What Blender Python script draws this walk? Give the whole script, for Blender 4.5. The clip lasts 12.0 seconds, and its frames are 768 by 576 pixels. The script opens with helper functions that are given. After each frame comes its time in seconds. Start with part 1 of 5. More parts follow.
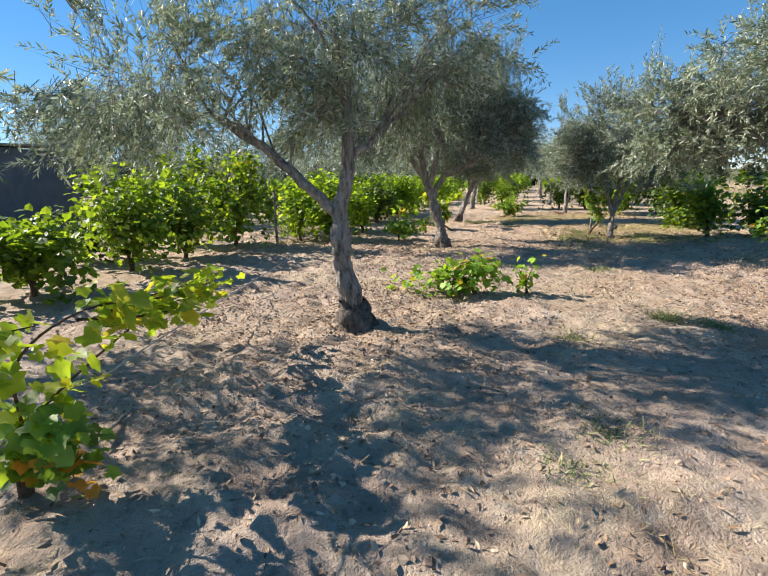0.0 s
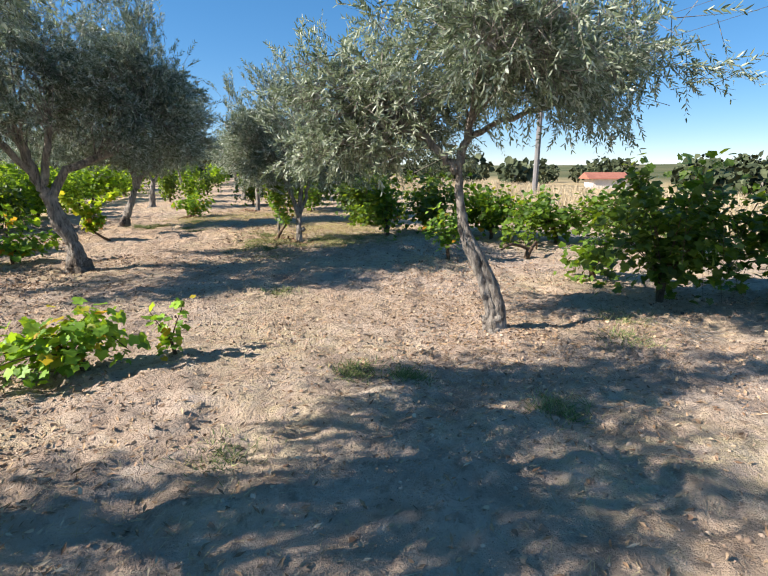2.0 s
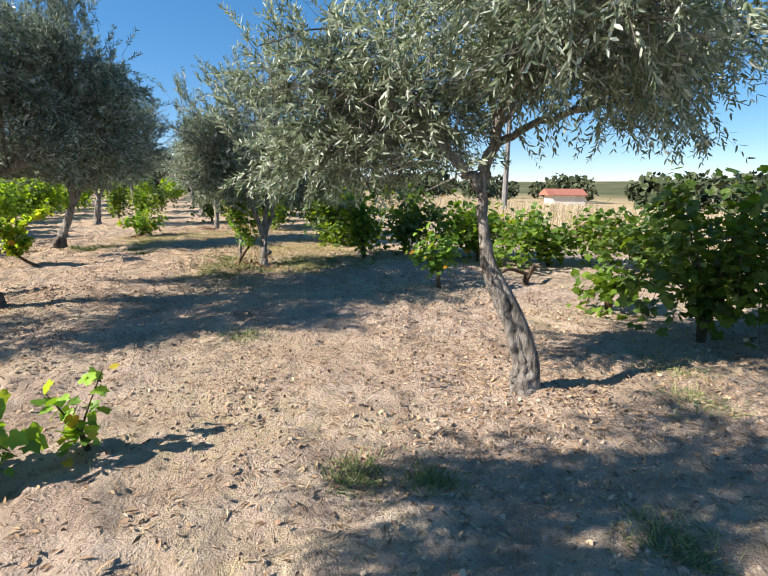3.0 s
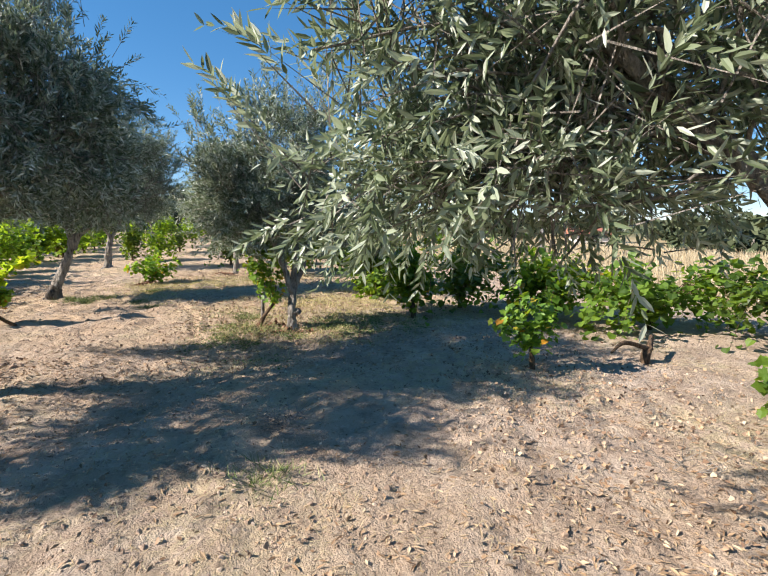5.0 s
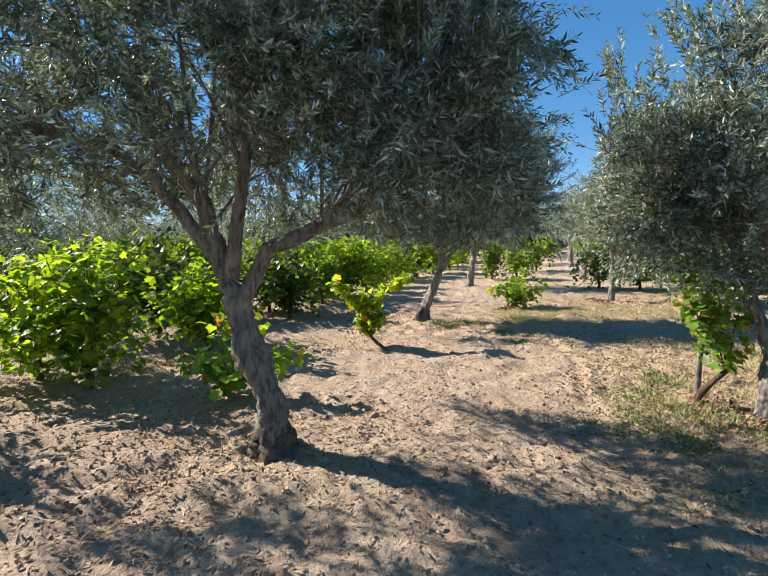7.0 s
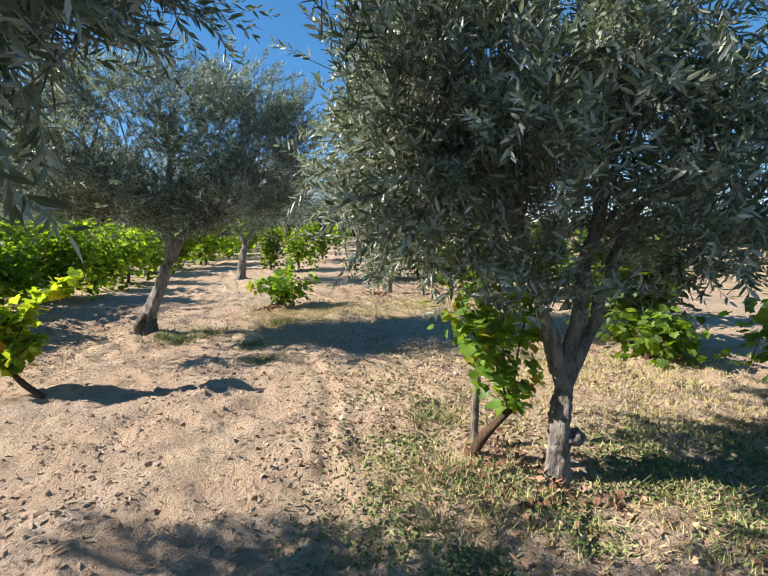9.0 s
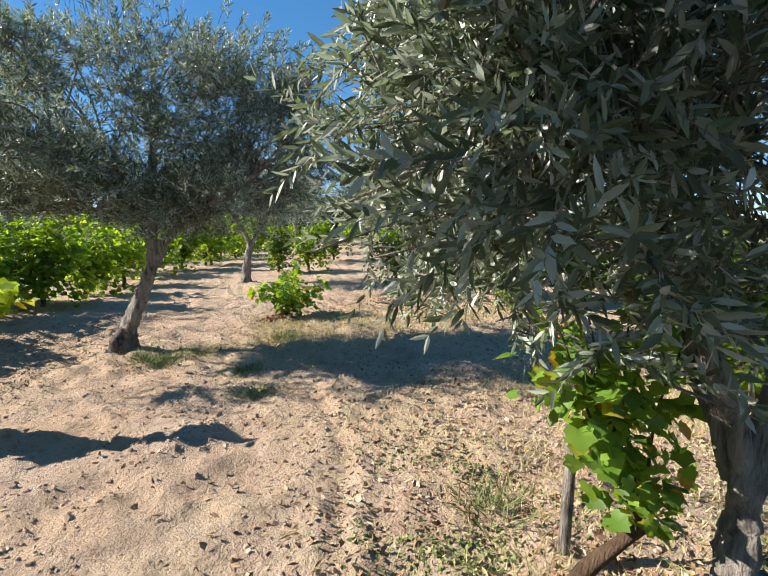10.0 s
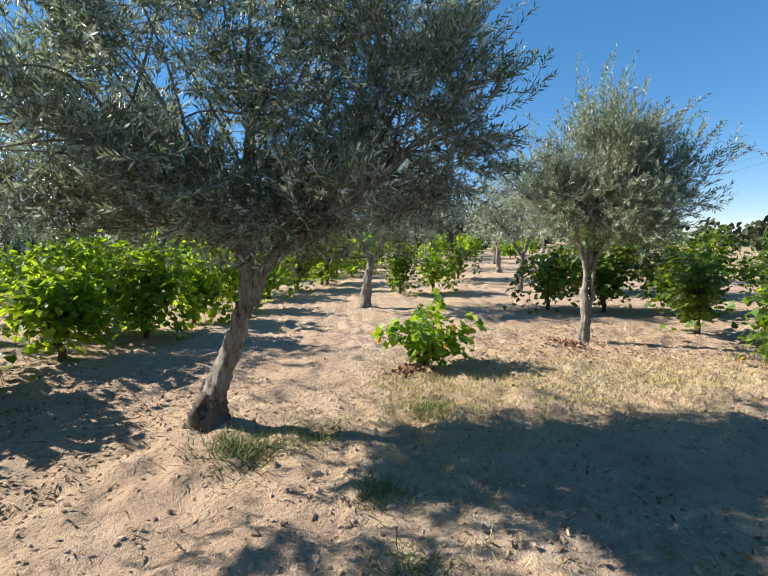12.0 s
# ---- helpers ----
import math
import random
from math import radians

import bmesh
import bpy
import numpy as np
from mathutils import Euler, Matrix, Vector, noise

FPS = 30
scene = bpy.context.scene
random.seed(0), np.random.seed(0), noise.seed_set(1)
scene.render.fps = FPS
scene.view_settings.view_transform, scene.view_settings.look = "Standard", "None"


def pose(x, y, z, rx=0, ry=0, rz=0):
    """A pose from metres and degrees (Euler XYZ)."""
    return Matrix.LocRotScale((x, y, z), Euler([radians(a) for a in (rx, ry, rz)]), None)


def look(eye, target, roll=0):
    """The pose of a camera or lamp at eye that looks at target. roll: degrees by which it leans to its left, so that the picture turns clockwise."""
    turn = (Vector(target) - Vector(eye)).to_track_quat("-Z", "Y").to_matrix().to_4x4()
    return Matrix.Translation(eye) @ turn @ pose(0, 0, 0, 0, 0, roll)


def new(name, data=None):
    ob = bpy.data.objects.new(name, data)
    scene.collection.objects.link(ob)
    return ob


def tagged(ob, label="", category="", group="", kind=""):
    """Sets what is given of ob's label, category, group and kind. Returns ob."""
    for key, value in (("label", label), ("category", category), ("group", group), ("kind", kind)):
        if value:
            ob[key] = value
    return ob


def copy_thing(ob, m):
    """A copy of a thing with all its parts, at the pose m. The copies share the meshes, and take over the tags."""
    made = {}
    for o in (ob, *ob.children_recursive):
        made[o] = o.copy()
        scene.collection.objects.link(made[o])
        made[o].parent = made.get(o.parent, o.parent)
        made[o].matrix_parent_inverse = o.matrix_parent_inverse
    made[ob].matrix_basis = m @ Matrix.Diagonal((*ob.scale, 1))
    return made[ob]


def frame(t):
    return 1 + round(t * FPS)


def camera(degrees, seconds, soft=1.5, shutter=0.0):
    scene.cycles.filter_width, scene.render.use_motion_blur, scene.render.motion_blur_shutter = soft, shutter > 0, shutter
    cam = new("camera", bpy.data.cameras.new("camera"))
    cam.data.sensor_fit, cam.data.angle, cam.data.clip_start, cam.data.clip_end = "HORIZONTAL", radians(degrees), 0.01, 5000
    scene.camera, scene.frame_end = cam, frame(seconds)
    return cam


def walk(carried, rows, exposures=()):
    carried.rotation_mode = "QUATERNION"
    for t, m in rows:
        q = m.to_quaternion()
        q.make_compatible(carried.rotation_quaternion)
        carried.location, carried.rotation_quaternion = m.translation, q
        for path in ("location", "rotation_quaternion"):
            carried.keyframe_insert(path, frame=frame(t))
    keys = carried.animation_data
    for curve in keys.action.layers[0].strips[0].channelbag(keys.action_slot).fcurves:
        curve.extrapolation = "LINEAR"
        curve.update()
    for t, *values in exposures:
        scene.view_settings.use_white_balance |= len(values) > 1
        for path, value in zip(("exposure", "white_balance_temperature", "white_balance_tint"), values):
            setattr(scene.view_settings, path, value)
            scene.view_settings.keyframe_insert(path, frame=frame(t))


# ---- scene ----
cam = camera(78.3, 12.0, soft=1.2)
METRES, EYE, TILT, LEAN, TURN = 13.5, 1.5, 0.0, 0.0, 0.0
ROWS = [
    (0.0, 0.0, 0.0, 0.0, -0.29, -12.96, 1.27),
    (0.5, 0.0167, 0.0359, 0.0061, -0.22, -13.06, 1.35),
    (1.0, 0.0437, 0.0632, 0.0018, -9.59, -13.55, 1.13),
    (1.5, 0.0674, 0.0936, 0.0013, -23.42, -14.19, 0.55),
    (2.0, 0.0884, 0.13, 0.0068, -34.24, -14.41, 0.03),
    (2.5, 0.1109, 0.1643, 0.0037, -39.22, -13.84, -0.29),
    (3.0, 0.121, 0.2119, 0.0061, -38.66, -12.62, -0.33),
    (5.0, 0.1726, 0.3494, 0.01, -36.55, -8.1, -0.37),
    (5.5, 0.1793, 0.3911, 0.0032, -30.65, -6.94, -0.09),
    (6.0, 0.1772, 0.4413, 0.0042, -20.51, -6.13, 0.39),
    (6.5, 0.1692, 0.4807, 0.0119, -5.82, -5.64, 0.94),
    (6.7, 0.1715, 0.4965, 0.0110, -0.6, -5.60, 1.1),
    (7.2, 0.187, 0.537, 0.0060, 4.2, -5.95, 1.2),
    (7.8, 0.214, 0.583, 0.0060, 1.6, -6.7, 1.0),
    (8.3, 0.2365, 0.6175, 0.0095, -6.9, -7.3, 0.75),
    (8.5, 0.245, 0.63, 0.0089, -11.98, -7.38, 0.61),
    (9.0, 0.2571, 0.6606, 0.0007, -20.21, -7.49, 0.16),
    (9.5, 0.2686, 0.7028, 0.0059, -21.23, -7.65, 0.02),
    (10.0, 0.2757, 0.7411, 0.0006, -18.83, -7.6, -0.01),
    (10.5, 0.2622, 0.7827, -0.0008, -12.43, -7.24, 0.36),
    (11.0, 0.2407, 0.8296, 0.0019, -5.63, -6.48, 0.84),
    (11.5, 0.2534, 0.8722, -0.0017, -2.15, -5.89, 1.06),
    (12.0, 0.272, 0.9046, 0.0025, -5.63, -5.83, 1.0),
]
walk(cam, [(t, pose(0, 0, EYE, TILT, LEAN, TURN) @ pose(METRES * x, METRES * y, METRES * z, 90 + pitch, roll, yaw)) for t, x, y, z, yaw, pitch, roll in ROWS],
     exposures=[(0.0, 1.08, 7000, 15.5), (12.0, 1.08, 7000, 15.5)])

# ---- light: low clear-sky sun from the left, a little ahead ----
SUN_ELEVATION, SUN_TOWARD = radians(33), Vector((-0.923, 0.384, 0)).normalized()
world = bpy.data.worlds.new("sky")
scene.world = world
world.use_nodes = True
wn = world.node_tree
sky = wn.nodes.new("ShaderNodeTexSky")
sky.sky_type = "NISHITA"
sky.sun_disc = False
sky.sun_elevation = SUN_ELEVATION
sky.sun_rotation = radians(292.6)
sky.altitude = 1500
sky.air_density, sky.dust_density, sky.ozone_density = 0.85, 0.0, 6.0
wn.nodes["Background"].inputs["Strength"].default_value = 0.13
# the air's brightness falls off gently towards the horizon
even = wn.nodes.new("ShaderNodeGamma")
even.inputs["Gamma"].default_value = 0.62
wn.links.new(sky.outputs[0], even.inputs["Color"])
vivid = wn.nodes.new("ShaderNodeHueSaturation")
vivid.inputs["Saturation"].default_value = 1.46
vivid.inputs["Value"].default_value = 1.2
wn.links.new(even.outputs[0], vivid.inputs["Color"])
wn.links.new(vivid.outputs[0], wn.nodes["Background"].inputs["Color"])
sun = new("sun", bpy.data.lights.new("sun", "SUN"))
sun.data.energy, sun.data.angle, sun.data.color = 4.9, radians(0.53), (1.0, 0.97, 0.93)
to_sun = SUN_TOWARD * math.cos(SUN_ELEVATION) + Vector((0, 0, math.sin(SUN_ELEVATION)))
sun.matrix_world = look(to_sun * 50, (0, 0, 0))

# ---- materials ----
rng = np.random.default_rng(7)


class Nodes:
    """A small hand for building node materials."""

    def __init__(self, name):
        self.mat = bpy.data.materials.new(name)
        self.mat.use_nodes = True
        self.t = self.mat.node_tree
        self.bsdf = self.t.nodes["Principled BSDF"]
        self.out = self.t.nodes["Material Output"]

    def node(self, kind, **inputs):
        n = self.t.nodes.new(kind)
        for k, v in inputs.items():
            key = k.replace("_", " ")
            if hasattr(v, "links"):
                self.t.links.new(v, n.inputs[key])
            else:
                n.inputs[key].default_value = v
        return n

    def link(self, a, b):
        self.t.links.new(a, b)

    def noise(self, scale, detail=4.0, rough=0.55, vector=None):
        n = self.node("ShaderNodeTexNoise", Scale=scale, Detail=detail, Roughness=rough)
        if vector is not None:
            self.link(vector, n.inputs["Vector"])
        return n.outputs["Fac"]

    def ramp(self, fac, stops):
        r = self.t.nodes.new("ShaderNodeValToRGB")
        e = r.color_ramp.elements
        while len(e) < len(stops):
            e.new(0.5)
        for el, (p, c) in zip(e, stops):
            el.position, el.color = p, (*c, 1) if len(c) == 3 else c
        self.link(fac, r.inputs[0])
        return r.outputs[0]

    def grey(self, fac, a, b):
        return self.ramp(fac, [(a, (0, 0, 0)), (b, (1, 1, 1))])

    def mix(self, fac, a, b, how="MIX"):
        m = self.t.nodes.new("ShaderNodeMix")
        m.data_type, m.blend_type = "RGBA", how
        for sock, v in ((m.inputs[0], fac), (m.inputs[6], a), (m.inputs[7], b)):
            if hasattr(v, "links"):
                self.link(v, sock)
            else:
                sock.default_value = v if isinstance(v, float) else (*v, 1)
        return m.outputs[2]

    def maths(self, op, a, b=0.0):
        m = self.t.nodes.new("ShaderNodeMath")
        m.operation = op
        for sock, v in ((m.inputs[0], a), (m.inputs[1], b)):
            if hasattr(v, "links"):
                self.link(v, sock)
            else:
                sock.default_value = v
        return m.outputs[0]

    def place(self):
        return self.t.nodes.new("ShaderNodeNewGeometry").outputs["Position"]

    def island(self):
        return self.t.nodes.new("ShaderNodeNewGeometry").outputs["Random Per Island"]

    def piece(self):
        return self.t.nodes.new("ShaderNodeObjectInfo").outputs["Random"]

    def bump(self, height, strength, distance):
        b = self.node("ShaderNodeBump", Strength=strength, Distance=distance)
        self.link(height, b.inputs["Height"])
        self.link(b.outputs[0], self.bsdf.inputs["Normal"])
        return b.outputs[0]

    def done(self, colour, rough=0.8, spec=0.3):
        if hasattr(colour, "links"):
            self.link(colour, self.bsdf.inputs["Base Color"])
        else:
            self.bsdf.inputs["Base Color"].default_value = (*colour, 1)
        if hasattr(rough, "links"):
            self.link(rough, self.bsdf.inputs["Roughness"])
        else:
            self.bsdf.inputs["Roughness"].default_value = rough
        self.bsdf.inputs["Specular IOR Level"].default_value = spec
        return self.mat

    def leafy(self, through_colour, share):
        """Adds light that shines through a thin leaf."""
        tr = self.t.nodes.new("ShaderNodeBsdfTranslucent")
        if hasattr(through_colour, "links"):
            self.link(through_colour, tr.inputs[0])
        else:
            tr.inputs[0].default_value = (*through_colour, 1)
        m = self.t.nodes.new("ShaderNodeMixShader")
        m.inputs[0].default_value = share
        self.link(self.bsdf.outputs[0], m.inputs[1])
        self.link(tr.outputs[0], m.inputs[2])
        self.link(m.outputs[0], self.out.inputs[0])


def soil_material():
    n = Nodes("soil")
    p = n.place()
    big = n.noise(0.35, 5, 0.6, p)
    mid = n.noise(2.2, 6, 0.65, p)
    fine = n.noise(24, 6, 0.7, p)
    grit = n.noise(95, 3, 0.6, p)
    c = n.ramp(mid, [(0.3, (0.32, 0.235, 0.17)), (0.5, (0.475, 0.37, 0.28)), (0.7, (0.60, 0.485, 0.385))])
    c = n.mix(n.maths("MULTIPLY", n.grey(big, 0.45, 0.68), 0.8), c, (0.51, 0.375, 0.25))
    # the tilled earth further on is redder
    apart = n.t.nodes.new("ShaderNodeSeparateXYZ")
    n.link(p, apart.inputs[0])
    tilled = n.t.nodes.new("ShaderNodeMapRange")
    tilled.inputs[1].default_value, tilled.inputs[2].default_value, tilled.inputs[4].default_value = 9.5, 13.5, 0.85
    n.link(apart.outputs[1], tilled.inputs[0])
    c = n.mix(n.maths("MULTIPLY", tilled.outputs[0], n.grey(n.noise(0.8, 4, 0.6, p), 0.35, 0.6)), c, (0.56, 0.405, 0.265))
    # straw and dead grass trodden into the earth
    straw = n.maths("MULTIPLY", n.grey(n.noise(0.55, 4, 0.6, n.node("ShaderNodeVectorMath", Vector=p).outputs[0]), 0.47, 0.62), n.grey(n.noise(9, 5, 0.7, p), 0.4, 0.62))
    c = n.mix(n.maths("MULTIPLY", straw, 0.75), c, (0.54, 0.45, 0.26))
    # mottling: dark mould and pale bleached patches a hand wide
    mottle = n.noise(10.5, 5, 0.72, p)
    c = n.mix(n.maths("MULTIPLY", n.grey(mottle, 0.54, 0.66), 0.6), c, (0.20, 0.145, 0.105))
    c = n.mix(n.maths("MULTIPLY", n.grey(n.noise(7.0, 5, 0.7, n.node("ShaderNodeVectorMath", Vector=p).outputs[0]), 0.56, 0.68), 0.45), c, (0.68, 0.58, 0.45))
    # crumbs of darker earth and leaf mould
    c = n.mix(n.maths("MULTIPLY", n.grey(fine, 0.56, 0.72), 0.5), c, (0.23, 0.155, 0.105))
    c = n.mix(n.maths("MULTIPLY", n.grey(grit, 0.6, 0.8), 0.45), c, (0.68, 0.56, 0.44))
    # beyond the orchard's edge lies a field of dry grass
    sep = n.t.nodes.new("ShaderNodeSeparateXYZ")
    n.link(p, sep.inputs[0])
    edge = n.maths("ADD", n.maths("SUBTRACT", sep.outputs[0], n.maths("MULTIPLY", sep.outputs[1], 0.26)), n.maths("MULTIPLY", big, 3.0))
    field = n.t.nodes.new("ShaderNodeMapRange")
    field.inputs[1].default_value, field.inputs[2].default_value = 10.5, 13.5
    n.link(edge, field.inputs[0])
    dry = n.ramp(n.noise(0.12, 6, 0.65, p), [(0.3, (0.40, 0.29, 0.15)), (0.6, (0.55, 0.43, 0.25)), (0.8, (0.36, 0.33, 0.16))])
    c = n.mix(field.outputs[0], c, dry)
    h = n.maths("ADD", n.maths("MULTIPLY", fine, 0.7), n.maths("ADD", n.maths("MULTIPLY", grit, 0.3), n.maths("MULTIPLY", mottle, 0.9)))
    far = n.t.nodes.new("ShaderNodeMapRange")
    far.inputs[1].default_value, far.inputs[2].default_value = 95, 170
    n.link(sep.outputs[0], far.inputs[0])
    c = n.mix(far.outputs[0], c, n.ramp(n.noise(0.03, 5, 0.6, p), [(0.35, (0.07, 0.09, 0.04)), (0.65, (0.17, 0.16, 0.08))]))
    n.bump(h, 1.0, 0.06)
    return n.done(c, 0.95, 0.1)


def bark_material(name, dark, light, scale=1.0):
    n = Nodes(name)
    tc = n.t.nodes.new("ShaderNodeTexCoord").outputs["Object"]
    mp = n.node("ShaderNodeMapping", Vector=tc)
    mp.inputs["Scale"].default_value = (1, 1, 0.22)
    ridges = n.noise(26 * scale, 6, 0.7, mp.outputs[0])
    patch = n.noise(5 * scale, 4, 0.6, tc)
    c = n.ramp(ridges, [(0.32, dark), (0.62, light)])
    c = n.mix(n.maths("MULTIPLY", n.grey(patch, 0.5, 0.7), 0.5), c, tuple(v * 1.45 for v in light))
    n.bump(ridges, 1.0, 0.05)
    return n.done(c, 0.92, 0.15)


def olive_leaf_material(name, stops, shine):
    n = Nodes(name)
    c = n.ramp(n.island(), stops)
    m = n.done(c, 0.42, 0.5)
    n.leafy(n.mix(0.5, c, shine), 0.3)
    return m


def vine_leaf_material(name, by_object, warm, young=1.0, glow=0.45):
    # young scales leaf brightness: it puts sunlit or shaded looks into the colour
    n = Nodes(name)
    i = n.piece() if by_object else n.island()
    stops = [(0.0, (0.035, 0.075, 0.013)), (0.5, (0.075, 0.145, 0.02)), (0.85, (0.13, 0.225, 0.03))]
    thr = [(0.0, (0.18, 0.31, 0.016)), (0.5, (0.34, 0.52, 0.02)), (0.85, (0.52, 0.68, 0.03))]
    stops = [(p, tuple(v * young for v in c)) for p, c in stops]
    if warm > 0:
        stops += [(1 - warm, (0.17, 0.26, 0.035)), (1 - warm * 0.55, (0.50, 0.42, 0.04)), (1.0, (0.58, 0.27, 0.03))]
        thr += [(1 - warm, (0.5, 0.62, 0.04)), (1 - warm * 0.55, (0.80, 0.62, 0.04)), (1.0, (0.80, 0.28, 0.03))]
    veins = n.noise(60, 4, 0.6, n.place())
    c = n.mix(n.maths("MULTIPLY", n.grey(veins, 0.5, 0.75), 0.3), n.ramp(i, stops), (0.15, 0.22, 0.05))
    m = n.done(c, 0.5, 0.4)
    n.leafy(n.ramp(i, thr), glow)
    return m


def lime_vine_material():
    """Thin yellowing leaves through which the sun shines."""
    n = Nodes("vine_leaf_lime_single")
    i = n.piece()
    m = n.done(n.ramp(i, [(0.0, (0.13, 0.23, 0.025)), (0.6, (0.26, 0.36, 0.035)), (0.93, (0.45, 0.46, 0.045)), (1.0, (0.52, 0.36, 0.04))]), 0.5, 0.4)
    n.leafy(n.ramp(i, [(0.0, (0.40, 0.58, 0.03)), (0.6, (0.58, 0.72, 0.04)), (1.0, (0.84, 0.70, 0.05))]), 0.55)
    return m


def litter_material(name, stops):
    n = Nodes(name)
    return n.done(n.ramp(n.island(), stops), 0.85, 0.2)


def plain_material(name, a, b, scale, rough=0.85, bump=0.3, spec=0.3, metal=0.0):
    n = Nodes(name)
    p = n.place()
    f = n.noise(scale, 6, 0.65, p)
    c = n.ramp(f, [(0.3, a), (0.7, b)])
    c = n.mix(n.maths("MULTIPLY", n.grey(n.noise(scale * 0.15, 4, 0.6, p), 0.5, 0.7), 0.35), c, tuple(v * 0.6 for v in a))
    n.bump(f, bump, 0.01)
    n.bsdf.inputs["Metallic"].default_value = metal
    return n.done(c, rough, spec)


SOIL = soil_material()
BARK = bark_material("olive_bark", (0.045, 0.039, 0.033), (0.38, 0.345, 0.295))
BARK_BURL = bark_material("old_burl_bark", (0.032, 0.026, 0.021), (0.2, 0.17, 0.138))
BARK_PALE = bark_material("young_olive_bark", (0.13, 0.115, 0.095), (0.36, 0.33, 0.285))
CANE = bark_material("vine_cane_bark", (0.06, 0.038, 0.025), (0.20, 0.135, 0.085), 2.0)
OLIVE_LEAF = olive_leaf_material("olive_leaf", [(0.0, (0.042, 0.062, 0.03)), (0.35, (0.115, 0.15, 0.085)), (0.65, (0.29, 0.345, 0.265)), (1.0, (0.61, 0.66, 0.585))], (0.30, 0.40, 0.18))
SAGE_LEAF = olive_leaf_material("sage_olive_leaf", [(0.0, (0.06, 0.088, 0.042)), (0.4, (0.175, 0.225, 0.125)), (0.7, (0.35, 0.41, 0.29)), (1.0, (0.50, 0.55, 0.45))], (0.38, 0.47, 0.23))
# bush leaves in three brightnesses: sun and shade are painted into the green
VINE_LEAF_SUNLIT = vine_leaf_material("vine_leaf_sunlit", False, 0.0, 1.55, 0.58)
VINE_LEAF_MID = vine_leaf_material("vine_leaf_mid", False, 0.0, 1.0, 0.4)
VINE_LEAF_TURNING = vine_leaf_material("vine_leaf_turning", False, 0.06, 1.1)
VINE_PIECE_GREEN = vine_leaf_material("vine_leaf_green_single", True, 0.08, 2.8)
VINE_PIECE = vine_leaf_material("vine_leaf_single", True, 0.12, 2.9, 0.55)
VINE_PIECE_LIME = lime_vine_material()
VINE_LEAF_SHADED = vine_leaf_material("vine_leaf_shaded", False, 0.0, 0.62, 0.24)
VINE_PIECE_OLIVE = vine_leaf_material("vine_leaf_olive_single", True, 0.08, 1.8, 0.4)
VINE_PIECE_ORANGE = vine_leaf_material("vine_leaf_orange_single", True, 0.75, 2.0)
DRY_LEAF = litter_material("dry_leaf", [(0, (0.16, 0.095, 0.055)), (0.5, (0.36, 0.24, 0.14)), (0.85, (0.44, 0.32, 0.19)), (1, (0.52, 0.42, 0.29))])
RED_LEAF = litter_material("red_dead_leaf", [(0, (0.13, 0.06, 0.035)), (0.6, (0.27, 0.14, 0.09)), (1, (0.42, 0.27, 0.18))])
HUSK = litter_material("husk", [(0, (0.14, 0.085, 0.055)), (0.35, (0.32, 0.21, 0.135)), (0.75, (0.46, 0.33, 0.21)), (1, (0.56, 0.45, 0.32))])
STRAW = litter_material("straw", [(0, (0.38, 0.28, 0.13)), (0.6, (0.56, 0.45, 0.24)), (1, (0.66, 0.57, 0.36))])
FIELD = litter_material("field_straw", [(0, (0.30, 0.24, 0.14)), (0.6, (0.45, 0.37, 0.24)), (1, (0.55, 0.48, 0.35))])
DRY_GRASS = litter_material("dry_grass", [(0, (0.29, 0.28, 0.10)), (0.5, (0.49, 0.43, 0.19)), (1, (0.64, 0.56, 0.31))])
WEED = litter_material("weed_green", [(0, (0.08, 0.12, 0.035)), (0.5, (0.17, 0.22, 0.075)), (1, (0.34, 0.35, 0.16))])
FAR_LEAF = litter_material("far_foliage", [(0, (0.03, 0.042, 0.022)), (0.6, (0.06, 0.08, 0.04)), (1, (0.11, 0.13, 0.07))])
CLOD = litter_material("clod_earth", [(0, (0.25, 0.175, 0.12)), (0.6, (0.41, 0.30, 0.215)), (1, (0.54, 0.425, 0.32))])
CLOD_BIG = plain_material("earth_lump", (0.30, 0.205, 0.14), (0.48, 0.345, 0.25), 30.0, 0.95, 0.8)
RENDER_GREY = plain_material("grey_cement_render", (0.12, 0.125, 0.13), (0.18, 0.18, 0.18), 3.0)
FIBRE_CEMENT = plain_material("fibre_cement_roofing", (0.34, 0.33, 0.30), (0.50, 0.48, 0.44), 6.0)
LIMEWASH = plain_material("white_limewash", (0.66, 0.64, 0.60), (0.78, 0.76, 0.72), 2.0)
ROOF_TILE = plain_material("red_roof_tile", (0.30, 0.11, 0.075), (0.42, 0.18, 0.12), 1.5)
CONCRETE = plain_material("pole_concrete", (0.16, 0.16, 0.155), (0.25, 0.245, 0.235), 4.0)
STEEL = plain_material("weathered_steel", (0.10, 0.10, 0.10), (0.18, 0.17, 0.16), 8.0, 0.6, 0.1, 0.5, 0.6)
PLASTIC = plain_material("pale_plastic_hose", (0.32, 0.31, 0.30), (0.45, 0.44, 0.42), 20.0, 0.6)


# ---- mesh helpers ----
def lattice(ix, iy, seed):
    v = (ix * 374761393 + iy * 668265263 + seed * 1442695041) & 0x7FFFFFFF
    v = ((v ^ (v >> 13)) * 1274126177) & 0x7FFFFFFF
    return ((v ^ (v >> 16)) & 0xFFFF) / 65535.0


